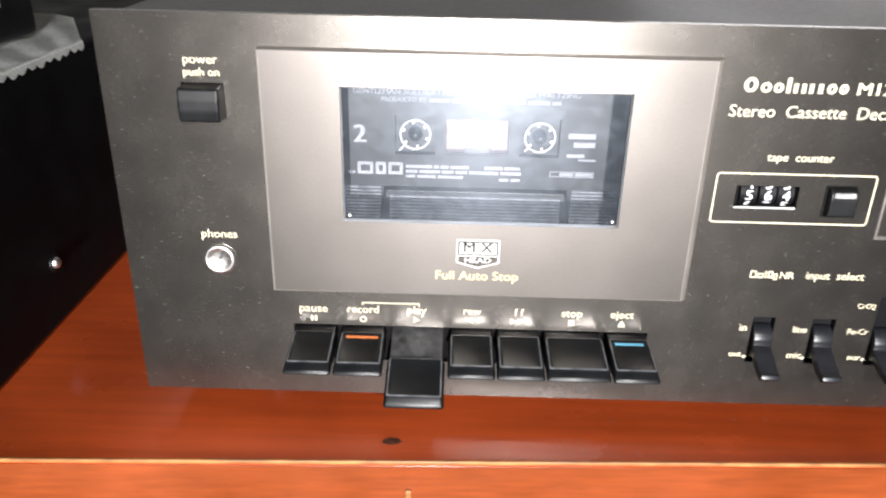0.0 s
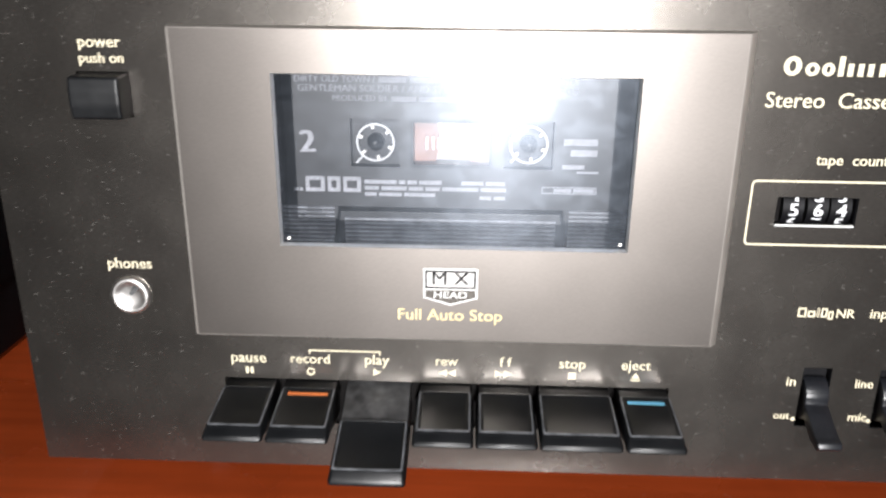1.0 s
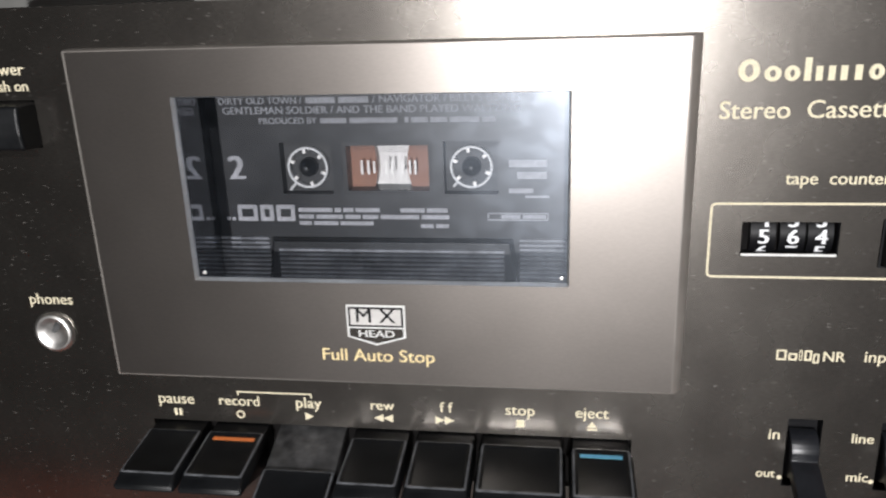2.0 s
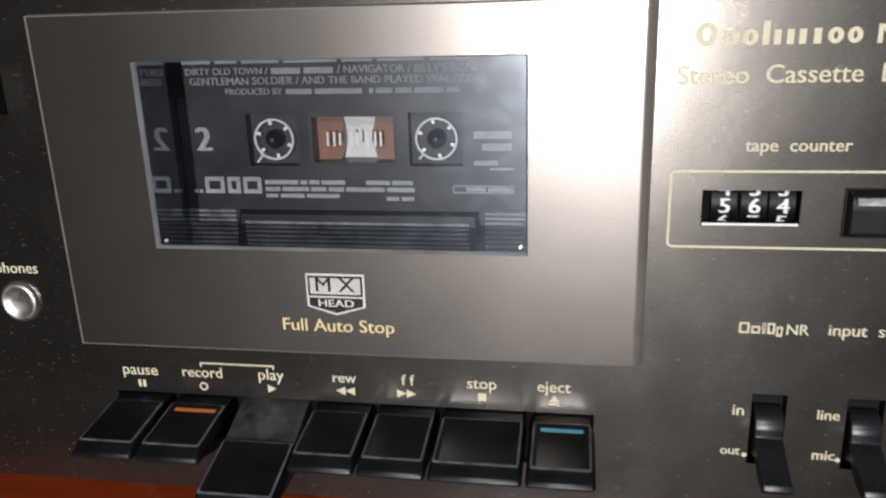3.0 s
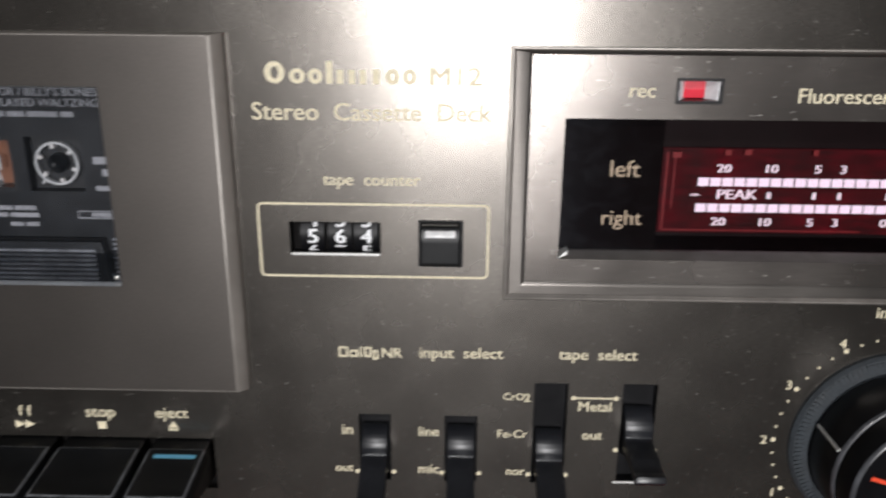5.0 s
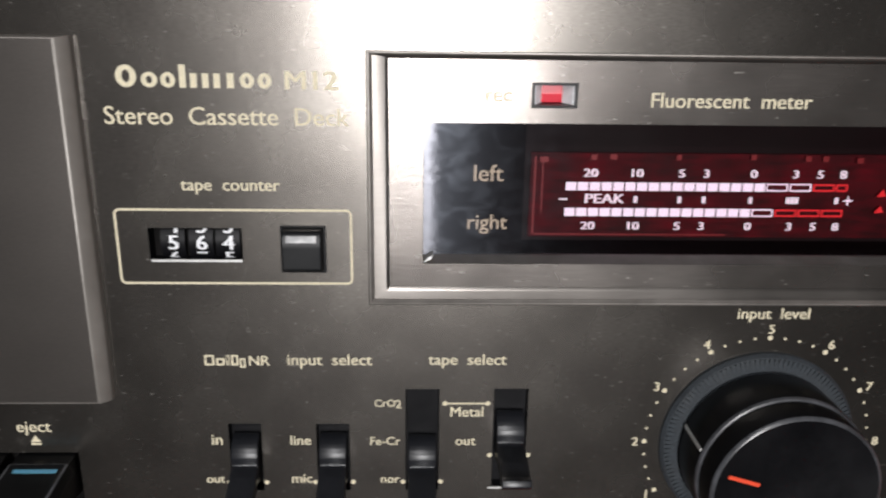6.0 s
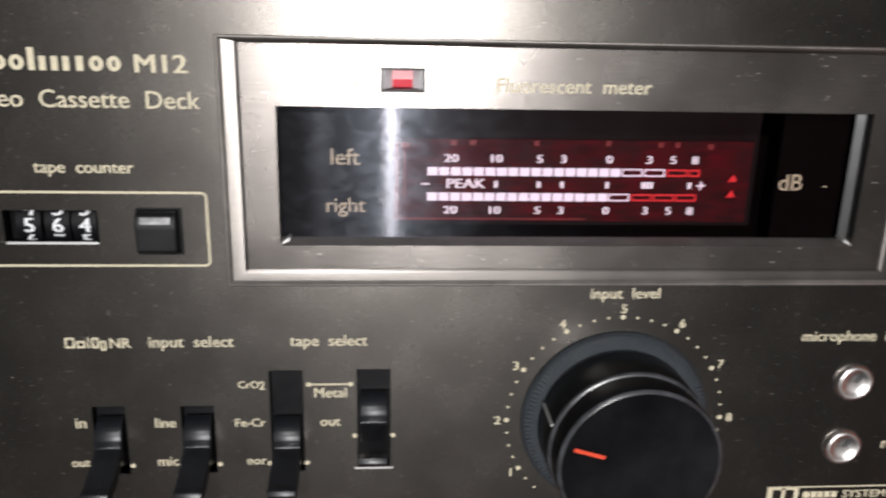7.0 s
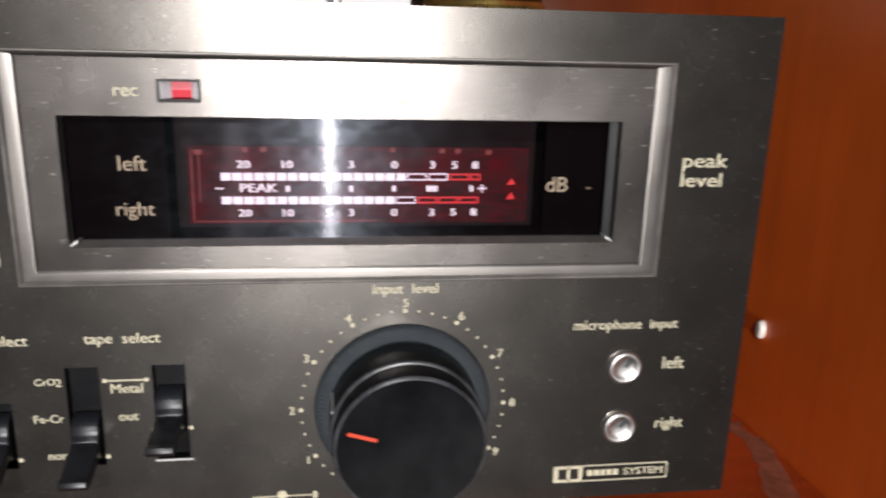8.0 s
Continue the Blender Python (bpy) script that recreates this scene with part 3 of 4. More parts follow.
def key(name, x0, x1, profile, label, stripe=None, mat=BLACK):
    """A key: a narrow stem, and a cap with a rounded raised rim whose skirt flares out towards the front."""
    stem = smooth(part(name, prism(profile, x0 + 0.5, x1 - 0.5, 0.4, 2), mat, deck, label), 35)
    a, b = profile[1], profile[2]
    long = math.hypot(b[0] - a[0], b[1] - a[1])
    dy, dzz = (b[0] - a[0]) / long, (b[1] - a[1]) / long
    ny, nz = dzz, -dy

    def at(x, v, h):
        return Vector((x, a[0] + dy * v + ny * h, a[1] + dzz * v + nz * h)) * MM

    front = 2.6 if profile is REST else 2.2
    loops = ((1.7, 1.5, 0.05, 0.0), (1.2, 1.0, 0.35, 0.0), (0.9, 0.7, 0.42, 0.0), (0.55, 0.4, 0.3, 0.0), (0.3, 0.2, -0.1, 0.15), (0.15, 0.1, -0.7, 0.5), (-0.35, 0.0, -1.9, 1.0), (-0.3, 0.0, -2.5, 1.0), (0.2, 0.2, -2.75, 0.85))
    bm, rings = bmesh.new(), []
    for side, end, h, f in loops:
        r = max(0.9 - 0.4 * max(side, 0), 0.25)
        lo, hi, v0, v1, ring = x0 + side, x1 - side, 0.2 + end, long - end + f * front, []
        for cx, cv, start in ((hi - r, v1 - r, 0), (lo + r, v1 - r, 90), (lo + r, v0 + r, 180), (hi - r, v0 + r, 270)):
            for k in range(4):
                ang = radians(start + k * 30)
                ring.append(bm.verts.new(at(cx + r * math.cos(ang), cv + r * math.sin(ang), h)))
        rings.append(ring)
    for p, q in zip(rings, rings[1:]):
        for k in range(16):
            bm.faces.new((p[k], p[(k + 1) % 16], q[(k + 1) % 16], q[k]))
    bm.faces.new(rings[0])
    bm.faces.new(rings[-1])
    cap = smooth(part("key_cap", bm, BLACK, stem), 50)
    # Pale ring draws the cap's edge highlight in its colour.
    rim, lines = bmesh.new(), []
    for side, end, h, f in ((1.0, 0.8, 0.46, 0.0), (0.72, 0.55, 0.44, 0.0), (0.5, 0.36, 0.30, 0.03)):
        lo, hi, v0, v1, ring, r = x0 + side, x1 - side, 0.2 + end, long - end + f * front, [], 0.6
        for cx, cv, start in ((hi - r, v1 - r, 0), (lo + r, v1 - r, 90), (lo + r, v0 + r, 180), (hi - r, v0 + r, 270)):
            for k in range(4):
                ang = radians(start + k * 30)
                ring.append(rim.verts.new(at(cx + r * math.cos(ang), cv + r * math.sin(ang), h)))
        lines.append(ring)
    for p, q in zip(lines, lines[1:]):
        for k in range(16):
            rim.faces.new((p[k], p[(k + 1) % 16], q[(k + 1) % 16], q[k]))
    smooth(part("key_rim", rim, EDGE, cap, "edge paled as a highlight"), 60)
    if stripe:
        bm = bmesh.new()
        for h in (0.0, 0.12):
            bm.verts.new(at(x0 + 2.3, 2.3, h)), bm.verts.new(at(x1 - 2.3, 2.3, h)), bm.verts.new(at(x1 - 2.3, 3.5, h)), bm.verts.new(at(x0 + 2.3, 3.5, h))
        bm.verts.ensure_lookup_table()
        v = bm.verts
        bm.faces.new((v[4], v[5], v[6], v[7])), bm.faces.new((v[0], v[3], v[2], v[1]))
        for k in range(4):
            bm.faces.new((v[k], v[(k + 1) % 4], v[4 + (k + 1) % 4], v[4 + k]))
        part("stripe", bm, stripe, cap, "painted colour stripe")
    return stem


key("pause_key", 54.8, 69.6, REST, "black pause key")
key("record_key", 71.0, 86.4, REST, "black record key with an orange stripe", ORANGE)
# Play key stem is greyed to show its dusty grey reflection.
key("play_key", 88.0, 106.7, DOWN, "black play key pressed down", mat=GREYED)
key("rewind_key", 108.3, 123.2, REST, "black rewind key")
key("fast_forward_key", 124.4, 139.4, REST, "black fast-forward key")
key("stop_key", 140.6, 160.8, REST, "wide black stop key")
key("eject_key", 162.2, 176.6, REST, "black eject key with a blue stripe", BLUE)
# Near-black sheet gives the shade behind and between the keys.
part("key_slot_shade", box(KEY_SLOT[0] - 2, KEY_SLOT[1] + 2, 2.2, 3.0, KEY_SLOT[2] - 1, KEY_SLOT[3] + 1), PIT, deck)
for words, a, b, base in (("pause", 56.6, 66.2, 42.9), ("record", 73.1, 83.8, 43.0), ("play", 93.6, 100.2, 43.1), ("rew", 113.0, 118.9, 43.4), ("f f", 130.4, 133.6, 43.5), ("stop", 146.6, 153.6, 43.5), ("eject", 163.4, 171.2, 43.5)):
    lettering(words, a, b, base, CREAM, deck, -0.05)
bars([(60.4, 61.2, 39.4, 41.4), (61.7, 62.5, 39.4, 41.4)], CREAM, deck, 0, "pause_mark")
part("record_mark", turned([(1.15, -0.06), (0.75, -0.06), (0.75, 0), (1.15, 0), (1.15, -0.06)], 78.5, 40.4, 24), CREAM, deck)
bars([(78.2, 97.9, 46.7, 47.1), (78.2, 78.6, 45.9, 46.7), (97.5, 97.9, 45.9, 46.7)], CREAM, deck, 0, "bracket_mark")


def marks(shapes, name):
    bm = bmesh.new()
    for pts in shapes:
        bm.faces.new([bm.verts.new(Vector((x, -0.06, z)) * MM) for x, z in pts])
    part(name, raised(bm), CREAM, deck)


def arrow(x, z, w, h):
    return [(x, z - h), (x, z + h), (x + w, z)]


marks([arrow(95.8, 40.7, 2.2, 1.1)], "play_mark")
marks([arrow(116.1, 41.1, -2.4, 1.1), arrow(118.5, 41.1, -2.4, 1.1)], "rewind_mark")
marks([arrow(129.2, 41.2, 2.4, 1.1), arrow(131.6, 41.2, 2.4, 1.1)], "forward_mark")
bars([(149.2, 151.2, 40.2, 42.2)], CREAM, deck, 0, "stop_mark")
marks([[(166.2, 40.9), (168.6, 40.9), (167.4, 42.6)], [(166.2, 40.1), (168.6, 40.1), (168.6, 40.6), (166.2, 40.6)]], "eject_mark")

# ---- name plate printing: the maker's word stands as plain blocks ----
def plain_ring(x0, x1, z0, z1, w):
    """A plain oval ring, the shape that stands for a round mark."""
    bm, rings = bmesh.new(), []
    for k in (1.0, 0.0):
        rx, rz = (x1 - x0) / 2 - w * (1 - k), (z1 - z0) / 2 - w * 0.75 * (1 - k)
        rings.append([bm.verts.new(Vector(((x0 + x1) / 2 + rx * math.cos(math.tau * j / 24), -0.03, (z0 + z1) / 2 + rz * math.sin(math.tau * j / 24))) * MM) for j in range(24)])
    for j in range(24):
        bm.faces.new((rings[0][j], rings[0][(j + 1) % 24], rings[1][(j + 1) % 24], rings[1][j]))
    return raised(bm)


part("maker_mark", plain_ring(194.6, 198.8, 122.5, 127.0, 1.3), CREAM, deck)
for x0, x1 in ((199.7, 203.0), (203.6, 206.6), (219.6, 222.5), (223.2, 226.0)):
    part("maker_mark", plain_ring(x0, x1, 122.5, 125.6, 1.05), CREAM, deck)
for x0, x1, top in ((207.4, 208.7, 127.1), (209.6, 210.9, 125.4), (212.0, 213.3, 125.4), (214.3, 215.6, 125.4), (217.0, 218.4, 125.5)):
    bars([(x0, x1, 122.5, top)], CREAM, deck, 0, "maker_mark")
lettering("M12", 228.7, 239.2, 122.4, CREAM, deck, -0.05, 0.85, 0.32)
lettering("Stereo  Cassette  Deck", 191.5, 241.5, 115.0, CREAM, deck, -0.05, 1.0)
lettering("tape  counter", 205.8, 226.6, 101.1, CREAM, deck, -0.05)
part("counter_outline", outline(191.1, 241.8, 80.0, 97.1, 0.5, 1.3, -0.03), CREAM, deck)

# ---- tape counter ----
counter = part("tape_counter", frame_loop([(198.0, 218.0, 85.1, 92.8, -0.1), (198.3, 217.7, 85.6, 92.6, 1.0), (198.3, 217.7, 85.6, 92.6, 9.0)]), SATIN, deck)
bars([(198.2, 217.8, 85.15, 85.65)], SILVER, counter, 0.4, "lower_lip", 0.5)
WHEEL_R, WHEEL_Y, WHEEL_Z = 6.0, 7.0, 89.2
for x, digits in ((202.75, "456"), (208.85, "567"), (214.6, "345")):
    bm = bmesh.new()
    bmesh.ops.create_cone(bm, cap_ends=True, segments=40, radius1=WHEEL_R * MM, radius2=WHEEL_R * MM, depth=0.0052, matrix=Matrix.Translation((x * MM, WHEEL_Y * MM, WHEEL_Z * MM)) @ Matrix.Rotation(radians(90), 4, "Y"))
    wheel = smooth(part("number_wheel", bm, SATIN, counter))
    for step, digit in zip((1, 0, -1), digits):
        fig = lettering(digit, x - 1.5, x + 1.5, WHEEL_Z - 1.6, WHITE, None, WHEEL_Y, 1.0, 0.32, "figure", 3.2, 1.1)
        mesh, here = fig.data, fig.location.copy()
        for v in mesh.vertices:
            dz = (v.co.z + here.z) - WHEEL_Z * MM
            a = dz / (WHEEL_R * MM) + step * radians(36)
            r = (WHEEL_R + 0.05) * MM - (v.co.y * 0.2)
            v.co = Vector((v.co.x, WHEEL_Y * MM - r * math.cos(a), WHEEL_Z * MM + r * math.sin(a)))
        fig.location = Vector((here.x, 0, 0)) - PLACE[wheel]
        fig.parent = wheel
reset = part("reset_button", prism([(3, 83.5), (-2.9, 83.8), (-3.6, 84.4), (-3.75, 89.9), (-3.62, 91.2), (-3.3, 92.2), (-2.7, 93.0), (3, 93.2)], 226.8, 235.5, 0.6, 3), BLACK, deck, "black counter reset button")
# Slab with the facet's highlight put into its colour.
part("button_top", prism([(-3.1, 90.6), (-3.78, 90.6), (-3.70, 91.2), (-3.38, 92.1), (-3.1, 92.2)], 227.9, 234.4, 0.1, 2), PALETOP, reset, "top facet paled as a highlight")
part("button_collar", frame_loop([(226.3, 236.1, 82.9, 93.5, -0.5), (226.75, 235.6, 83.3, 93.2, -0.5), (226.75, 235.6, 83.3, 93.2, 2.5)]), SATIN, deck)

# ---- lever switches ----
for block in ((207.8, 210.0, 60.4, 63.0), (210.4, 212.3, 60.4, 62.2), (212.7, 213.4, 60.4, 63.0), (213.8, 215.4, 60.4, 63.0), (215.7, 217.0, 59.8, 62.2)):
    part("maker_mark", outline(*block, min(0.45, 0.3 * (block[1] - block[0])), 0.2, -0.03), CREAM, deck)
lettering("NR", 217.8, 222.4, 60.4, CREAM, deck, -0.05)
lettering("input  select", 226.5, 245.6, 60.5, CREAM, deck, -0.05)
lettering("tape  select", 258.5, 276.4, 60.6, CREAM, deck, -0.05)
for words, a, b, base in (("in", 208.0, 210.4, 40.0), ("out", 206.0, 210.3, 29.7), ("line", 226.3, 231.0, 39.9), ("mic", 226.2, 231.0, 29.6), ("Fe-Cr", 245.0, 252.0, 39.8), ("nor", 247.4, 251.8, 29.5), ("Metal", 263.8, 271.4, 47.3), ("out", 265.1, 269.8, 39.7), ("CrO", 246.1, 250.9, 49.9), ("2", 251.0, 252.3, 49.5)):
    lettering(words, a, b, base, CREAM, deck, -0.05)
bars([(262.6, 272.4, 50.45, 50.85)], CREAM, deck, 0, "arrow_line")
for x, z in ((262.5, 50.65), (272.5, 50.65), (220.2, 29.7), (240.8, 29.7), (261.7, 29.7), (282.5, 36.9), (252.7, 29.7), (211.4, 29.7), (231.8, 29.7), (273.3, 36.9)):
    part("dot_mark", turned([(0, -0.08), (0.5, -0.08), (0.6, 0)], x, z, 16), CREAM, deck)


# Silver bar drawn for the bright reflection along the slot's bottom edge.
bars([(273.2, 282.6, 27.7, 28.2)], SILVER, deck, 0, "slot_edge_glint")


def lever(slot, ridge, out, drop):
    """A toggle lever in its slot: ridge is the height of its hump, out how far its tip stands off, drop how far it hangs."""
    x0, x1, z0, z1 = slot
    part("lever_slot", frame_loop([(x0, x1, z0, z1, -0.1), (x0 + 0.2, x1 - 0.2, z0 + 0.2, z1 - 0.2, 0.4), (x0 + 0.2, x1 - 0.2, z0 + 0.2, z1 - 0.2, 2.9), (x0 + 0.3, x1 - 0.3, z0 + 0.3, z1 - 0.3, 2.95)]), SATIN, deck)
    part("slot_floor", box(x0 + 0.1, x1 - 0.1, 2.6, 2.95, z0 + 0.1, z1 - 0.1), SATIN, deck)
    r = ridge
    hump = [(2.4 - 5.2 * math.sin(radians(a)), r - 0.4 + 5.0 * math.cos(radians(a))) for a in range(5, 96, 13)]
    body = hump + [(-2.6, r - 1.7), (-3.6, r - 2.2), (-out * 0.6, r - drop * 0.58), (-out * 0.86, r - drop * 0.78), (-out, r - drop + 1.5), (-out - 0.5, r - drop), (-out + 0.8, r - drop - 1.3), (-out * 0.6, r - drop - 0.6), (-3.4, r - 6.0), (0.5, r - 8.0), (2.4, r - 8.0)]
    smooth(part("switch_lever", prism(body, x0 + 0.7, x1 - 0.7, 0.3, 2), LEVER, deck, "black toggle lever"), 35)


lever(SLOTS[0], 37.6, 13.8, 8.2)
lever(SLOTS[1], 37.6, 13.8, 8.2)
lever(SLOTS[2], 37.0, 14.5, 7.0)
lever(SLOTS[3], 43.5, 16.0, 4.6)

# ---- fluorescent meter ----
tray = part("meter_tray", pierced(*TRAY_IN, [METER, (279.9, 288.8, 119.4, 123.9)], 0.85, 2.8), TRAY, deck, "brushed metal meter surround")
a, b = TRAY_OUT, TRAY_IN
lip = ((-0.75, 0.0), (-0.45, -0.3), (-0.1, -0.35), (0.15, -0.1), (0.45, 0.1), (0.55, 0.3))
rings = [(a[0] + d, a[1] - d, a[2] + d, a[3] - d * 0.7, y) for d, y in lip]
smooth(part("tray_lip", frame_loop(rings), RIM, tray), 15)
rings = [rings[-1]] + [(b[0] - d, b[1] + d, b[2] - d, b[3] + d * 0.4, y) for d, y in ((0.8, 0.46), (0.5, 0.54), (0.0, 0.82), (-0.1, 1.2))]
smooth(part("tray_slope", frame_loop(rings), SLOPE, tray), 15)
m = METER
part("window_reveal", frame_loop([(m[0] - 0.02, m[1] + 0.02, m[2] - 0.02, m[3] + 0.02, 0.8), (m[0], m[1], m[2] + 0.9, m[3] - 0.4, 4.4), (m[0], m[1], m[2] + 0.9, m[3] - 0.4, 5.5)]), RIM, tray)
glass = part("meter_window", box(m[0] + 0.1, m[1] - 0.1, 4.6, 5.4, m[2] + 0.5, m[3] - 0.2), SMOKE, tray, "smoked meter window with fine scratches")
glass.visible_shadow = False
bm = bmesh.new()
strip = [(m[1] - 0.1, 3.6), (m[1] - 2.0, 4.2), (m[1] - 2.0, 4.5), (m[1] - 0.1, 4.5)]
low, high = ([bm.verts.new(Vector((x, y, z)) * MM) for x, y in strip] for z in (m[2] + 0.95, m[3] - 0.45))
bm.faces.new(low), bm.faces.new(high[::-1])
for k in range(4):
    bm.faces.new((low[k], low[(k + 1) % 4], high[(k + 1) % 4], high[k]))
part("pane_bevel", bm, BLACK, tray, "glossy sloping end of the meter window")
for x in (m[0] + 1.2, m[1] - 1.2):
    s = 1 if x < 300 else -1
    part("corner_glint", slab([(x - s * 1.2, m[2] + 0.1), (x + s * 0.6, m[2] + 0.9), (x + s * 1.0, m[2] + 1.9), (x - s * 0.1, m[2] + 1.2)], 1.0, 4.4), SILVER, tray)
meter = part("meter_mask", box(250, 398, 18.0, 19.0, 78, 122), MASK, tray, "dark maroon meter mask")
part("mask_side", frame_loop([(m[0] - 0.1, m[1] + 0.1, m[2] - 0.1, m[3] + 0.1, 5.6), (m[0] - 6, m[1] + 6, m[2] - 5, m[3] + 4, 17.9)]), MASK, meter)
# Panels added behind the labels to keep their shadows off the mask.
for x0, x1 in ((250, 279.5), (373.0, 398)):
    part("shadow_panel", box(x0, x1, 6.4, 7.4, 80, 120), BACKING, meter)
part("display_plate", box(282.4, 371.4, 17.0, 17.6, 86.4, 106.8), REDBACK, meter, "dark red display plate")
DY = 16.0


def dx(x):
    return 318.6 + (x - 318.6) * 1.0406


def dz(z):
    return 137.0 + (z - 137.0) * 1.0406


bars([(dx(284.6), dx(285.0), dz(89.0), dz(107.0)), (dx(285.0), dx(330.0), dz(88.8), dz(89.1)), (dx(286.4), dx(286.7), dz(94.0), dz(106.2))], DIMRED, meter, 16.95, "display_rim")
for z, lit, hollow in ((dz(100.5), 17, 2), (dz(94.5), 16, 1)):
    for i in range(24):
        x = dx(291.8) + i * 2.81
        if i < lit:
            part("segment", box(x, x + 2.46, DY - 0.1, DY, z - 1.0, z + 1.0), VFD, meter)
        elif i < lit + 2 * hollow and (i - lit) % 2 == 0:
            part("hollow_segment", outline(x, x + 5.2, z - 0.95, z + 0.95, 0.35, 0.2, DY), VFD, meter)
        elif i >= lit + 2 * hollow and (i - lit) % 2 == 0:
            part("red_segment", outline(x, min(x + 5.3, dx(356.6)), z - 0.9, z + 0.9, 0.42, 0.2, DY), REDSEG, meter)
for z in (dz(102.7), dz(90.4)):
    for words, x in (("20", 297.2), ("10", 307.8), ("5", 317.9), ("3", 323.5), ("0", 334.4), ("3", 344.0), ("5", 349.7), ("8", 355.0)):
        w = 2.3 if len(words) == 2 else 1.2
        lettering(words, dx(x) - w, dx(x) + w, z, VFDNUM, meter, DY, 0.78, 0.25, "figure", 1.9, 1.25)
lettering("PEAK", dx(296.3), dx(305.2), dz(96.6), VFDNUM, meter, DY, 0.8, 0.25)
MZ = dz(97.5)
bars([(dx(290.4), dx(292.4), MZ - 0.2, MZ + 0.2)], VFDNUM, meter, DY, "minus_mark")
bars([(dx(356.0), dx(358.2), MZ - 0.2, MZ + 0.2), (dx(357.1) - 0.2, dx(357.1) + 0.2, MZ - 1.1, MZ + 1.1)], VFDNUM, meter, DY, "plus_mark")
for x in (307.9, 318.0, 323.6, 334.4, 343.1, 344.1, 345.1, 354.4):
    bars([(dx(x) - 0.45, dx(x) + 0.45, MZ - 0.8, MZ + 0.8)], VFDNUM, meter, DY, "tick_mark")
for x, z, w in ((286.6, 106.6, 1.0), (297.8, 107.2, 0.7), (302.2, 107.3, 0.8), (317.0, 107.3, 0.6), (334.0, 107.4, 0.6), (346.5, 107.2, 0.7), (350.5, 107.2, 0.7), (358.5, 106.9, 0.8)):
    bars([(dx(x) - w, dx(x) + w, dz(z) - 0.7, dz(z) + 0.6)], DIMRED, meter, DY, "red_glow_mark")
for z in (99.4, 95.6):
    part("red_pointer", slab([(dx(363.6), dz(z) - 1.0), (dx(365.8), dz(z) - 0.8), (dx(364.9), dz(z) + 0.9)], DY - 0.1, DY), REDSEG, meter)
for words, x0, x1, base in (("left", 268.3, 274.8, 102.2), ("right", 267.1, 276.0, 91.2), ("dB", 373.6, 379.3, 97.0)):
    lettering(words, x0, x1, base, CREAM, meter, 6.3, bold=0.08)
bars([(384.4, 385.6, 97.8, 98.05)], CREAM, meter, 6.35, "small_mark")
lettering("Fluorescent  meter", 304.7, 338.8, 119.4, CREAM, tray, 0.82)
lettering("rec", 270.0, 275.2, 120.3, CREAM, tray, 0.82)
rec = part("record_lamp", pierced(279.5, 289.2, 119.0, 124.3, [(280.2, 288.5, 119.6, 123.7)], 0.75, 6.0), SATIN, tray)
# Recess sides are wedges, white in place of the glint on them.
for x, s in ((280.22, 1), (288.48, -1)):
    bm = bmesh.new()
    foot = [(x, 1.3), (x + s * 0.2, 1.3), (x + s * 1.9, 4.7), (x, 4.7)]
    low, high = ([bm.verts.new(Vector((u, y, z)) * MM) for u, y in foot] for z in (119.7, 123.6))
    bm.faces.new(low), bm.faces.new(high[::-1])
    for k in range(4):
        bm.faces.new((low[k], low[(k + 1) % 4], high[(k + 1) % 4], high[k]))
    part("lamp_side_glint", bm, WHITE, rec, "recess side whitened for its glint")
part("lamp_lens", prism([(5.8, 119.65), (5.0, 119.8), (4.8, 121.6), (5.0, 123.5), (5.8, 123.65)], 280.3, 288.4, 0.12), REDLENS, rec, "red record lamp lens")
part("lamp_back", box(279.6, 289.1, 6.0, 6.5, 119, 124.3), PIT, rec)

# ---- input level knob ----
KX, KZ = 336.8, 40.7
lettering("input  level", 328.7, 345.2, 72.1, CREAM, deck, -0.05)
for i in range(-2, 43):
    ang = radians(210 - i * 7.5)
    major = i % 4 == 0
    number = 1 + i // 4
    x, z = 337.0 + 26.8 * math.cos(ang), 40.55 + 26.8 * math.sin(ang)
    r = 0.62 if major else 0.34
    part("dial_dot", turned([(0, -0.07), (r * 0.9, -0.07), (r, 0)], x, z, 14), CREAM, deck)
    if major and 1 <= number <= 9:
        x, z = 337.0 + 29.1 * math.cos(ang), 40.55 + 29.0 * math.sin(ang)
        w = 0.62 if number == 1 else 0.95
        lettering(str(number), x - w, x + w, z - 1.1, CREAM, deck, -0.05, 1.0, 0.14, "figure", 2.2)
knob = smooth(part("input_knob", turned([(18.7, -2.4), (19.3, -3.6), (19.3, -14.0), (19.0, -14.8), (18.4, -15.1), (18.0, -15.2), (18.0, -15.6)], KX, KZ, 128), SATIN, deck, "large black two-part input level knob"), 30)
ring_bm = bmesh.new()
turned([(23.2, 0.0), (23.1, -0.9), (22.4, -1.7), (20.6, -2.2), (18.6, -2.2), (18.6, -2.6)], KX, KZ, 128, ring_bm)
flange = smooth(part("knob_flange", ring_bm, FLANGE, knob, "blue-black ridged ring"), 30)
rib_bm = bmesh.new()
for k in range(120):
    rib = box(20.0, 22.2, -2.25, -1.8, -0.2, 0.2)
    bmesh.ops.transform(rib, matrix=Matrix.Translation((KX * MM, 0, KZ * MM)) @ Matrix.Rotation(math.tau * k / 120, 4, "Y"), verts=rib.verts)
    tmp = bpy.data.meshes.new("tmp")
    rib.to_mesh(tmp)
    rib.free()
    rib_bm.from_mesh(tmp)
    bpy.data.meshes.remove(tmp)
tagged(part("fine_ribs", rib_bm, FLANGE, flange), kind="stuff")
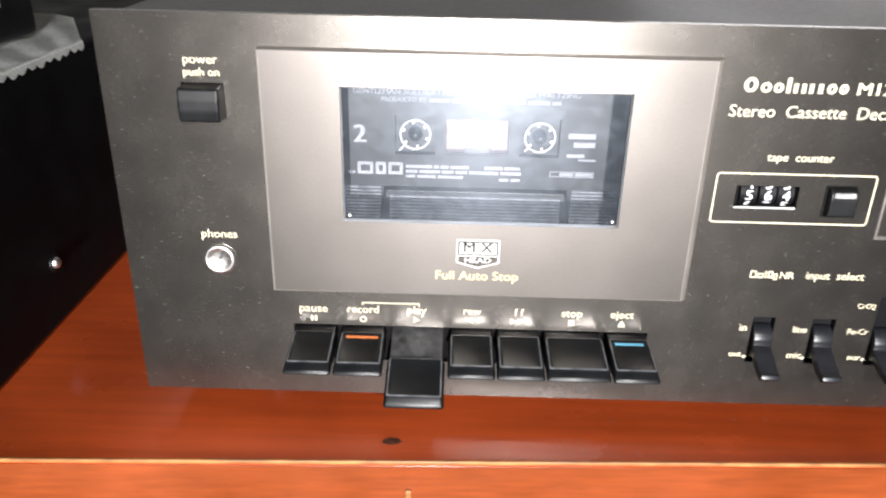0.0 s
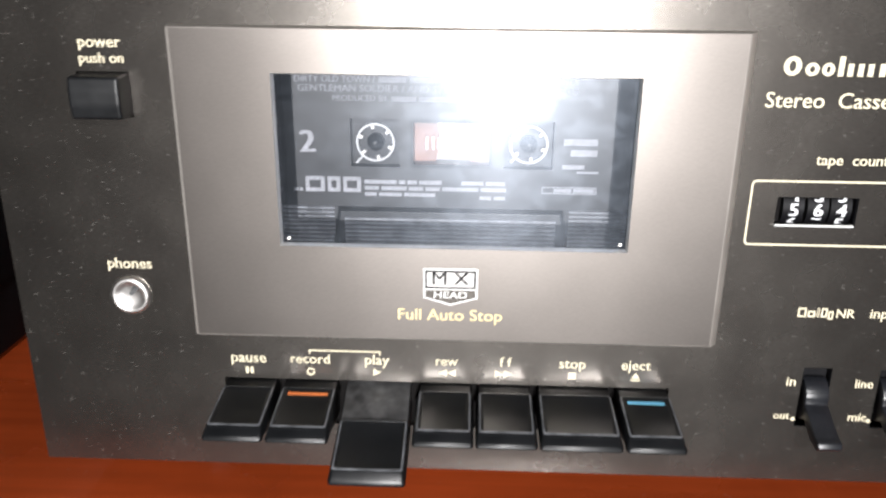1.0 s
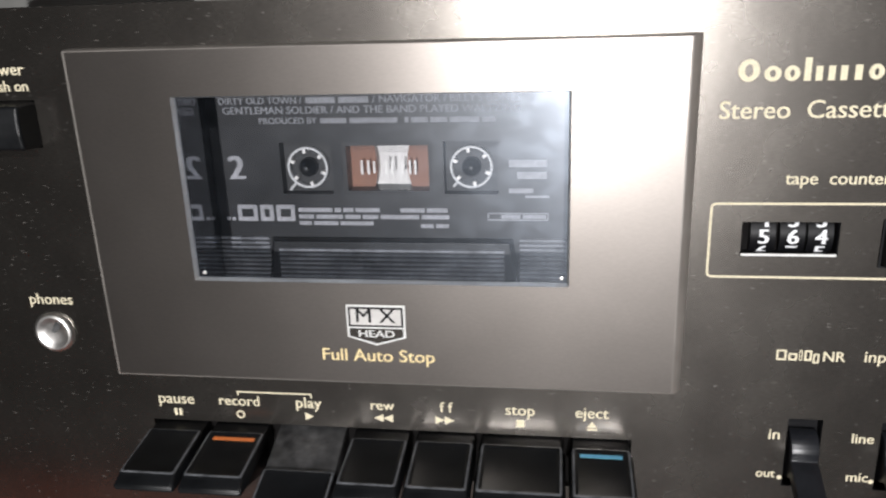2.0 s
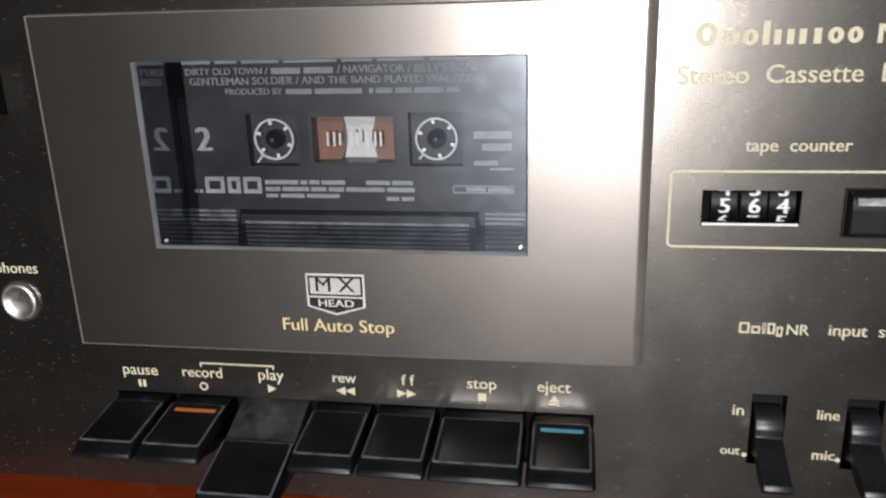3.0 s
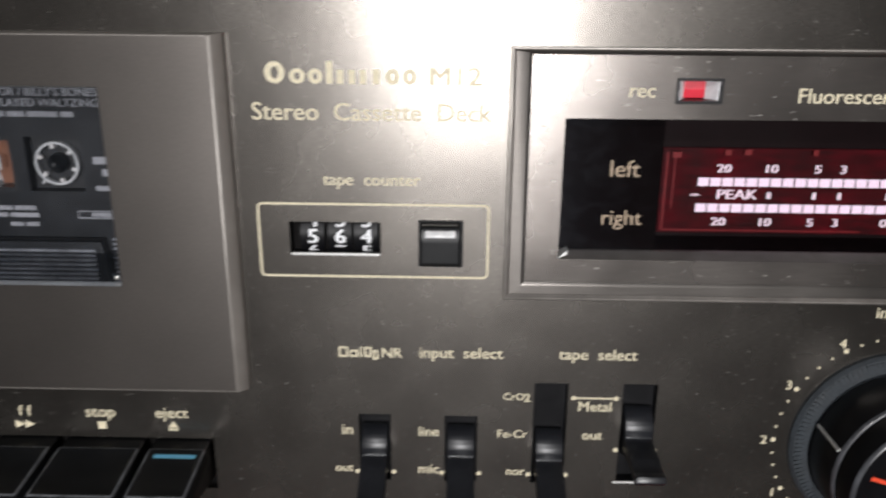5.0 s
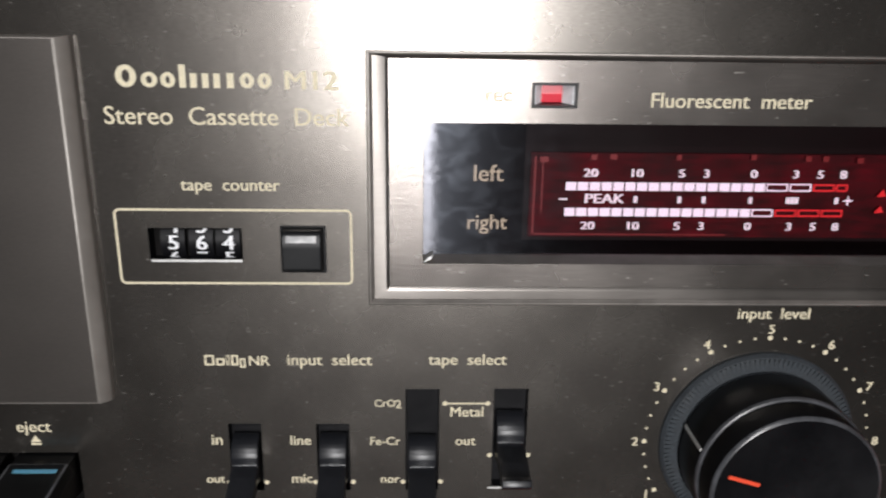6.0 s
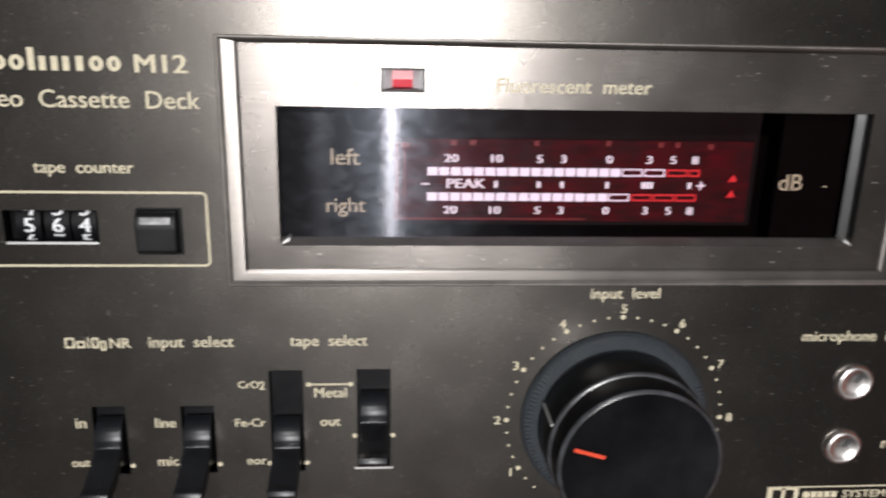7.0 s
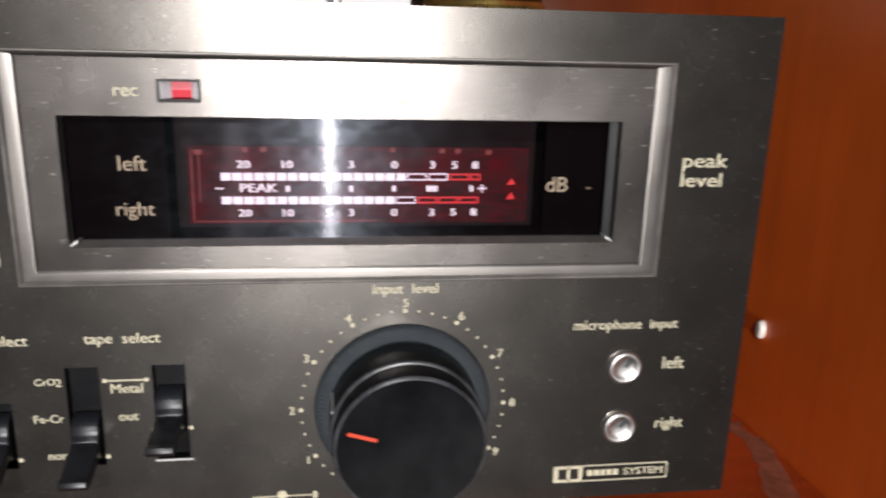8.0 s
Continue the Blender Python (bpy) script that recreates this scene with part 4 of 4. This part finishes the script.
smooth(part("knob_front", turned([(18.0, -15.4), (18.6, -15.7), (18.7, -20.9), (18.4, -21.6), (17.8, -22.0), (17.2, -21.9), (0, -21.8)], KX, KZ, 128), SATIN, knob, "black front knob"), 30)
smooth(part("knob_rim", turned([(18.5, -21.5), (18.15, -21.92), (17.7, -22.05)], KX, KZ, 128), KNOBRIM, knob))
smooth(part("knob_rim", turned([(19.25, -14.4), (18.95, -15.0), (18.4, -15.15)], KX, KZ, 128), KNOBRIM, knob))
line = box(-15.7, -8.5, -22.15, -21.8, -0.45, 0.45, 0.08)
bmesh.ops.transform(line, matrix=Matrix.Translation((KX * MM, 0, KZ * MM)) @ Matrix.Rotation(radians(16.5), 4, "Y"), verts=line.verts)
part("pointer_line", line, REDLINE, knob, "red pointer line")
tab = box(-19.6, -19.0, -14.0, -3.4, -0.35, 0.35, 0.1)
bmesh.ops.transform(tab, matrix=Matrix.Translation((KX * MM, 0, KZ * MM)) @ Matrix.Rotation(radians(18), 4, "Y"), verts=tab.verts)
part("ring_pointer", tab, SILVER, knob, "pale line on the rear ring")
bars([(297.0, 313.6, 15.4, 15.75)], CREAM, deck, 0, "balance_line")
part("balance_mark", turned([(0, -0.08), (1.2, -0.08), (1.3, 0)], 304.8, 15.9, 20), CREAM, deck)
bars([(312.9, 314.0, 14.6, 16.6)], CREAM, deck, 0, "balance_mark")

# ---- right end ----
lettering("peak", 407.3, 419.3, 104.6, CREAM, deck, -0.05, 0.8)
lettering("level", 407.3, 418.2, 99.6, CREAM, deck, -0.05, 0.8)
lettering("microphone  input", 381.9, 410.8, 60.9, CREAM, deck, -0.05)
lettering("left", 407.8, 413.8, 49.0, CREAM, deck, -0.05)
lettering("right", 407.5, 415.5, 31.1, CREAM, deck, -0.05)
part("system_outline", outline(379.2, 412.6, 15.1, 20.2, 0.35, 0.3, -0.03), CREAM, deck)
bars([(379.6, 380.6, 15.5, 19.8), (386.4, 387.6, 15.5, 19.8), (383.1, 384.0, 15.5, 19.8), (380.6, 386.4, 15.5, 16.0), (380.6, 386.4, 19.3, 19.8)], CREAM, deck, -0.06, "maker_mark")
bars([(388.9, 390.6, 16.8, 18.6), (391.0, 392.6, 16.8, 18.6), (393.0, 394.2, 16.8, 18.6), (394.6, 396.1, 16.8, 18.6), (396.5, 398.0, 16.8, 18.6)], CREAM, deck, 0, "maker_mark")
lettering("SYSTEM", 399.6, 411.0, 16.7, CREAM, deck, -0.05, 0.9)

# ---- the tape cassette in the holder ----
CY = 20.8
tape = thing("tape_cassette", (0.116, 0.027, 0.0645), "charcoal music cassette, side two, in the deck", "cassette")
hub_wells = [(88.2, 101.7, 93.5, 106.9), (130.4, 143.9, 93.5, 106.9)]
window = (105.6, 126.6, 94.4, 106.0)
shell = part("shell", pierced(65.9, 166.3, 64.6, 129.2, hub_wells + [window], CY, CY + 11), SHELL, tape, "charcoal plastic shell")
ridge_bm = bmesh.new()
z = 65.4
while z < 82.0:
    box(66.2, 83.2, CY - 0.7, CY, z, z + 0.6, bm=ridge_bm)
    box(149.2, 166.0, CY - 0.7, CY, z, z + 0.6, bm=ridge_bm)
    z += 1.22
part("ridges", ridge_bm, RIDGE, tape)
# Near-black raised slab draws the shade line around the head.
part("head_border_shade", slab([(84.3, 81.9), (147.5, 81.9), (150.1, 64.7), (81.7, 64.7)], CY - 0.8, CY, 0.05), PIT, tape)
head = part("raised_head", slab([(85.0, 81.2), (146.8, 81.2), (149.4, 64.7), (82.4, 64.7)], CY - 2.0, CY, 0.3), SHELL, tape)
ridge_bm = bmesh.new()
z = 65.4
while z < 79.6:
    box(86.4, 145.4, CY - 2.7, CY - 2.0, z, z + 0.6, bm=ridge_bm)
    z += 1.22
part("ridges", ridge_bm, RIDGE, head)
for hx in (94.95, 137.2):
    part("hub_well", box(hx - 6.7, hx + 6.7, CY + 3.2, CY + 4.2, 93.6, 106.8), PATCH, tape)
    ring = bmesh.new()
    turned([(5.35, CY + 2.6), (5.35, CY + 0.9), (4.8, CY + 0.9), (4.8, CY + 2.6)], hx, 100.2, 48, ring)
    hub = smooth(part("hub", ring, HUB, tape, "white toothed reel hub"))
    for k in range(6):
        a = radians(20 + 60 * k)
        tooth = box(3.7, 4.9, CY + 1.0, CY + 2.6, -0.45, 0.45, 0.15)
        bmesh.ops.transform(tooth, matrix=Matrix.Translation((hx * MM, 0, 0.1002)) @ Matrix.Rotation(a, 4, "Y"), verts=tooth.verts)
        part("tooth", tooth, LINER, hub)
    smooth(part("spindle", turned([(0, CY - 1.4), (0.7, CY - 1.2), (1.5, CY + 0.4), (2.4, CY + 1.2), (2.4, CY + 3.1)], hx, 100.2, 32), BLACK, hub, "black drive spindle"))
    # Pale sliver stands for the glint at the well's lower left corner.
    rib = box(5.5, 8.4 if hx < 100 else 7.2, CY + 2.2, CY + 3.0, -0.3, 0.3, 0.1)
    bmesh.ops.transform(rib, matrix=Matrix.Translation((hx * MM, 0, 0.1002)) @ Matrix.Rotation(radians(132), 4, "Y"), verts=rib.verts)
    part("well_glint", rib, HUB, tape, "pale sliver drawn as a glint in the hub well")
part("slip_sheet", box(103, 129, CY + 7.6, CY + 8.0, 92, 108.4), LINER, tape)
part("tape_pack", slab([(94.95 + 17.6 * math.cos(radians(a)), 100.2 + 17.6 * math.sin(radians(a))) for a in range(-28, 29, 4)] + [(103.0, 108.4), (103.0, 92.0)], CY + 4.6, CY + 7.4), TAPE, tape, "brown wound tape")
part("tape_pack", slab([(137.2 + 16.9 * math.cos(radians(a)), 100.2 + 16.9 * math.sin(radians(a))) for a in range(152, 209, 4)] + [(129.0, 92.0), (129.0, 108.4)], CY + 4.6, CY + 7.4), TAPE, tape, "brown wound tape")
for i, (x, h) in enumerate(((109.2, 3.6), (110.9, 3.6), (112.4, 3.0), (115.5, 3.4), (117.0, 3.4), (119.6, 3.4), (121.6, 3.6), (123.0, 3.6))):
    part("scale_mark", box(x - 0.25, x + 0.25, CY + 1.1, CY + 1.3, 100.2 - h / 2, 100.2 + h / 2), LINER, tape)
cassette_pane = part("reel_window", box(window[0] - 0.5, window[1] + 0.5, CY + 1.4, CY + 2.0, window[2] - 0.5, window[3] + 0.5), CLEAR, tape, "clear reel window")
cassette_pane.visible_shadow = False
part("window_border", pierced(104.6, 127.6, 93.4, 107.0, [window], CY - 0.12, CY - 0.02), PATCH, tape)
PY = CY - 0.02
lettering("2", 74.0, 77.8, 97.5, GREYPRINT, tape, PY, 1.0, 0.7)
bars([(71.9, 73.0, 86.3, 87.2), (73.4, 74.4, 86.3, 87.2)], GREYPRINT, tape, PY, "maker_mark")
for block in ((75.2, 80.6, 86.2, 90.6), (81.4, 85.0, 86.2, 90.6), (85.8, 90.8, 86.2, 90.6)):
    part("maker_mark", outline(*block, 1.1, 0.3, PY - 0.03), GREYPRINT, tape)
wordlike(91.8, 113.4, 88.7, 89.8, [10, 2, 3, 7], GREYPRINT, tape, PY)
wordlike(118.8, 131.0, 88.7, 89.8, [7, 6], GREYPRINT, tape, PY)
wordlike(91.8, 131.4, 86.9, 88.0, [4, 7, 4, 4, 10, 7], GREYPRINT, tape, PY)
wordlike(91.8, 111.6, 85.2, 86.2, [3, 6, 8], GREYPRINT, tape, PY)
wordlike(124.0, 131.2, 84.6, 85.6, [3, 3], GREYPRINT, tape, PY)
wordlike(146.6, 155.9, 100.4, 102.2, [4], GREYPRINT, tape, PY)
wordlike(148.6, 155.9, 97.4, 99.2, [5], GREYPRINT, tape, PY)
wordlike(146.6, 152.6, 93.8, 95.0, [5], GREYPRINT, tape, PY)
wordlike(150.6, 156.6, 92.6, 93.2, [5], GREYPRINT, tape, PY)
part("licence_outline", outline(141.2, 156.4, 86.7, 88.7, 0.3, 0.2, PY - 0.05), GREYPRINT, tape)
wordlike(144.6, 155.8, 87.2, 88.2, [5, 6], GREYPRINT, tape, PY)
wordlike(72.6, 146.0, 119.4, 120.8, [4, 3, 5, 7, 4, 6, 5], GREYPRINT, tape, PY)
lettering("DIRTY OLD TOWN /", 73.4, 95.2, 116.7, GREYPRINT, tape, PY, 1.0)
wordlike(96.2, 112.2, 116.7, 118.2, [5, 5], GREYPRINT, tape, PY)
lettering("/ NAVIGATOR / BILLY'S BONES", 113.2, 149.5, 116.7, GREYPRINT, tape, PY, 1.0)
lettering("GENTLEMAN SOLDIER / AND THE BAND PLAYED WALTZING", 74.2, 149.5, 114.2, GREYPRINT, tape, PY, 0.95)
lettering("PRODUCED BY", 83.6, 98.6, 111.7, GREYPRINT, tape, PY, 1.0)
wordlike(99.6, 119.2, 111.7, 113.0, [5, 9], GREYPRINT, tape, PY)
wordlike(121.0, 143.4, 111.7, 113.0, [1, 4, 4, 7, 3], GREYPRINT, tape, PY)

# ---- the black case beside the deck ----
black_case = thing("black_case", (-0.18, 0.14, 0.0), "black vinyl-covered equipment case beside the deck", "case")
part("body", box(-300, -58.5, -12, 290, 2, 111, 2.5, 3), VINYL, black_case)
for x in (-285, -75):
    for y in (5, 272):
        part("foot", box(x - 8, x + 8, y - 8, y + 8, 0, 2.2, 0.4), SATIN, black_case)
screw_bm = turned([(0, -2.2), (1.6, -2.0), (2.4, -1.2), (2.6, 0.6)], 0, 0, 24)
bmesh.ops.transform(screw_bm, matrix=Matrix.Translation((-0.0582, 0.059, 0.0297)) @ Matrix.Rotation(radians(90), 4, "Z"), verts=screw_bm.verts)
screw = smooth(part("screw", screw_bm, CHROME, black_case, "shiny screw head"))
washer_bm = turned([(2.6, -0.3), (3.9, -0.2), (4.1, 0.5)], 0, 0, 24)
bmesh.ops.transform(washer_bm, matrix=Matrix.Translation((-0.0582, 0.059, 0.0297)) @ Matrix.Rotation(radians(90), 4, "Z"), verts=washer_bm.verts)
part("washer", washer_bm, SATIN, screw)

# lace runner with a scalloped edge that hangs over the side
lace_bm = bmesh.new()
rows = []
for j in range(97):
    y = -8 + j * 1.3
    hang = 1.6 + 1.9 * abs(math.sin(y / 7.4 * math.pi)) + 0.5 * math.sin(y * 0.35)
    row = [(-57.7, y, 111.2 - hang), (-57.6, y, 111.0), (-58.6, y, 112.0)]
    for k in range(1, 9):
        f = k / 8
        row.append((-58.6 - f * 120, y + max(0.0, (y - 40)) / 77 * min(70, 240 * f), 112.0 + 0.25 * math.sin(f * 9 + y * 0.3)))
    rows.append([lace_bm.verts.new(Vector(p) * MM) for p in row])
for r0, r1 in zip(rows, rows[1:]):
    for k in range(len(r0) - 1):
        lace_bm.faces.new((r0[k], r0[k + 1], r1[k + 1], r1[k]))
bmesh.ops.solidify(lace_bm, geom=lace_bm.faces[:], thickness=0.5 * MM)
smooth(tagged(part("lace_runner", lace_bm, LACE), "white lace runner with a scalloped edge over the black case", "lace cloth"))

gadget = thing("black_device", (-0.135, 0.064, 0.113), "small black device standing on the lace runner", "device")
part("body", box(-190, -80, 4, 124, 113, 152, 3.0, 3), SATIN, gadget)
side_bm = bmesh.new()
box(-80, -79.94, 92, 96, 128, 134, bm=side_bm)
part("side_mark", side_bm, WHITE, gadget)
side_bm = bmesh.new()
box(-80, -79.94, 84, 88, 127, 132, bm=side_bm)
part("side_mark", side_bm, WHITE, gadget)

# ---- things that stand on the deck, near its back ----
card = thing("white_carton", (0.27, 0.18, 0.1406), "white card carton with black edging standing on the deck", "carton")
part("body", box(190, 352, 150, 215, 140.8, 214, 0.8), PAPER, card)
part("black_edge", box(317.5, 320.5, 149.5, 149.9, 141.2, 213.5), SATIN, card)
part("black_edge", box(322.6, 323.6, 149.5, 149.9, 141.2, 213.5), SATIN, card)
part("fold_line", box(268.0, 268.5, 149.8, 149.95, 141.2, 213.5), LINER, card)
pot = thing("brass_bowl", (0.392, 0.18, 0.1406), "dark amber and brass bowl standing on the deck", "bowl")
bowl_bm = turned([(0, 0), (20, 0.2), (24, 2), (27, 6), (26, 9), (29, 14), (33, 24), (34, 36), (32.5, 36.5), (30, 24), (24, 12), (0, 6)], 0, 0, 48)
bmesh.ops.transform(bowl_bm, matrix=Matrix.Translation((0.388, 0.18, 0.1408)) @ Matrix.Rotation(radians(90), 4, "X"), verts=bowl_bm.verts)
smooth(part("bowl_body", bowl_bm, BRASS, pot))
band_bm = turned([(27.1, 5.0), (27.8, 6.5), (27.2, 8.2)], 0, 0, 48)
bmesh.ops.transform(band_bm, matrix=Matrix.Translation((0.388, 0.18, 0.1408)) @ Matrix.Rotation(radians(90), 4, "X"), verts=band_bm.verts)
smooth(part("band", band_bm, GOLDEN, pot, "bright brass band"))
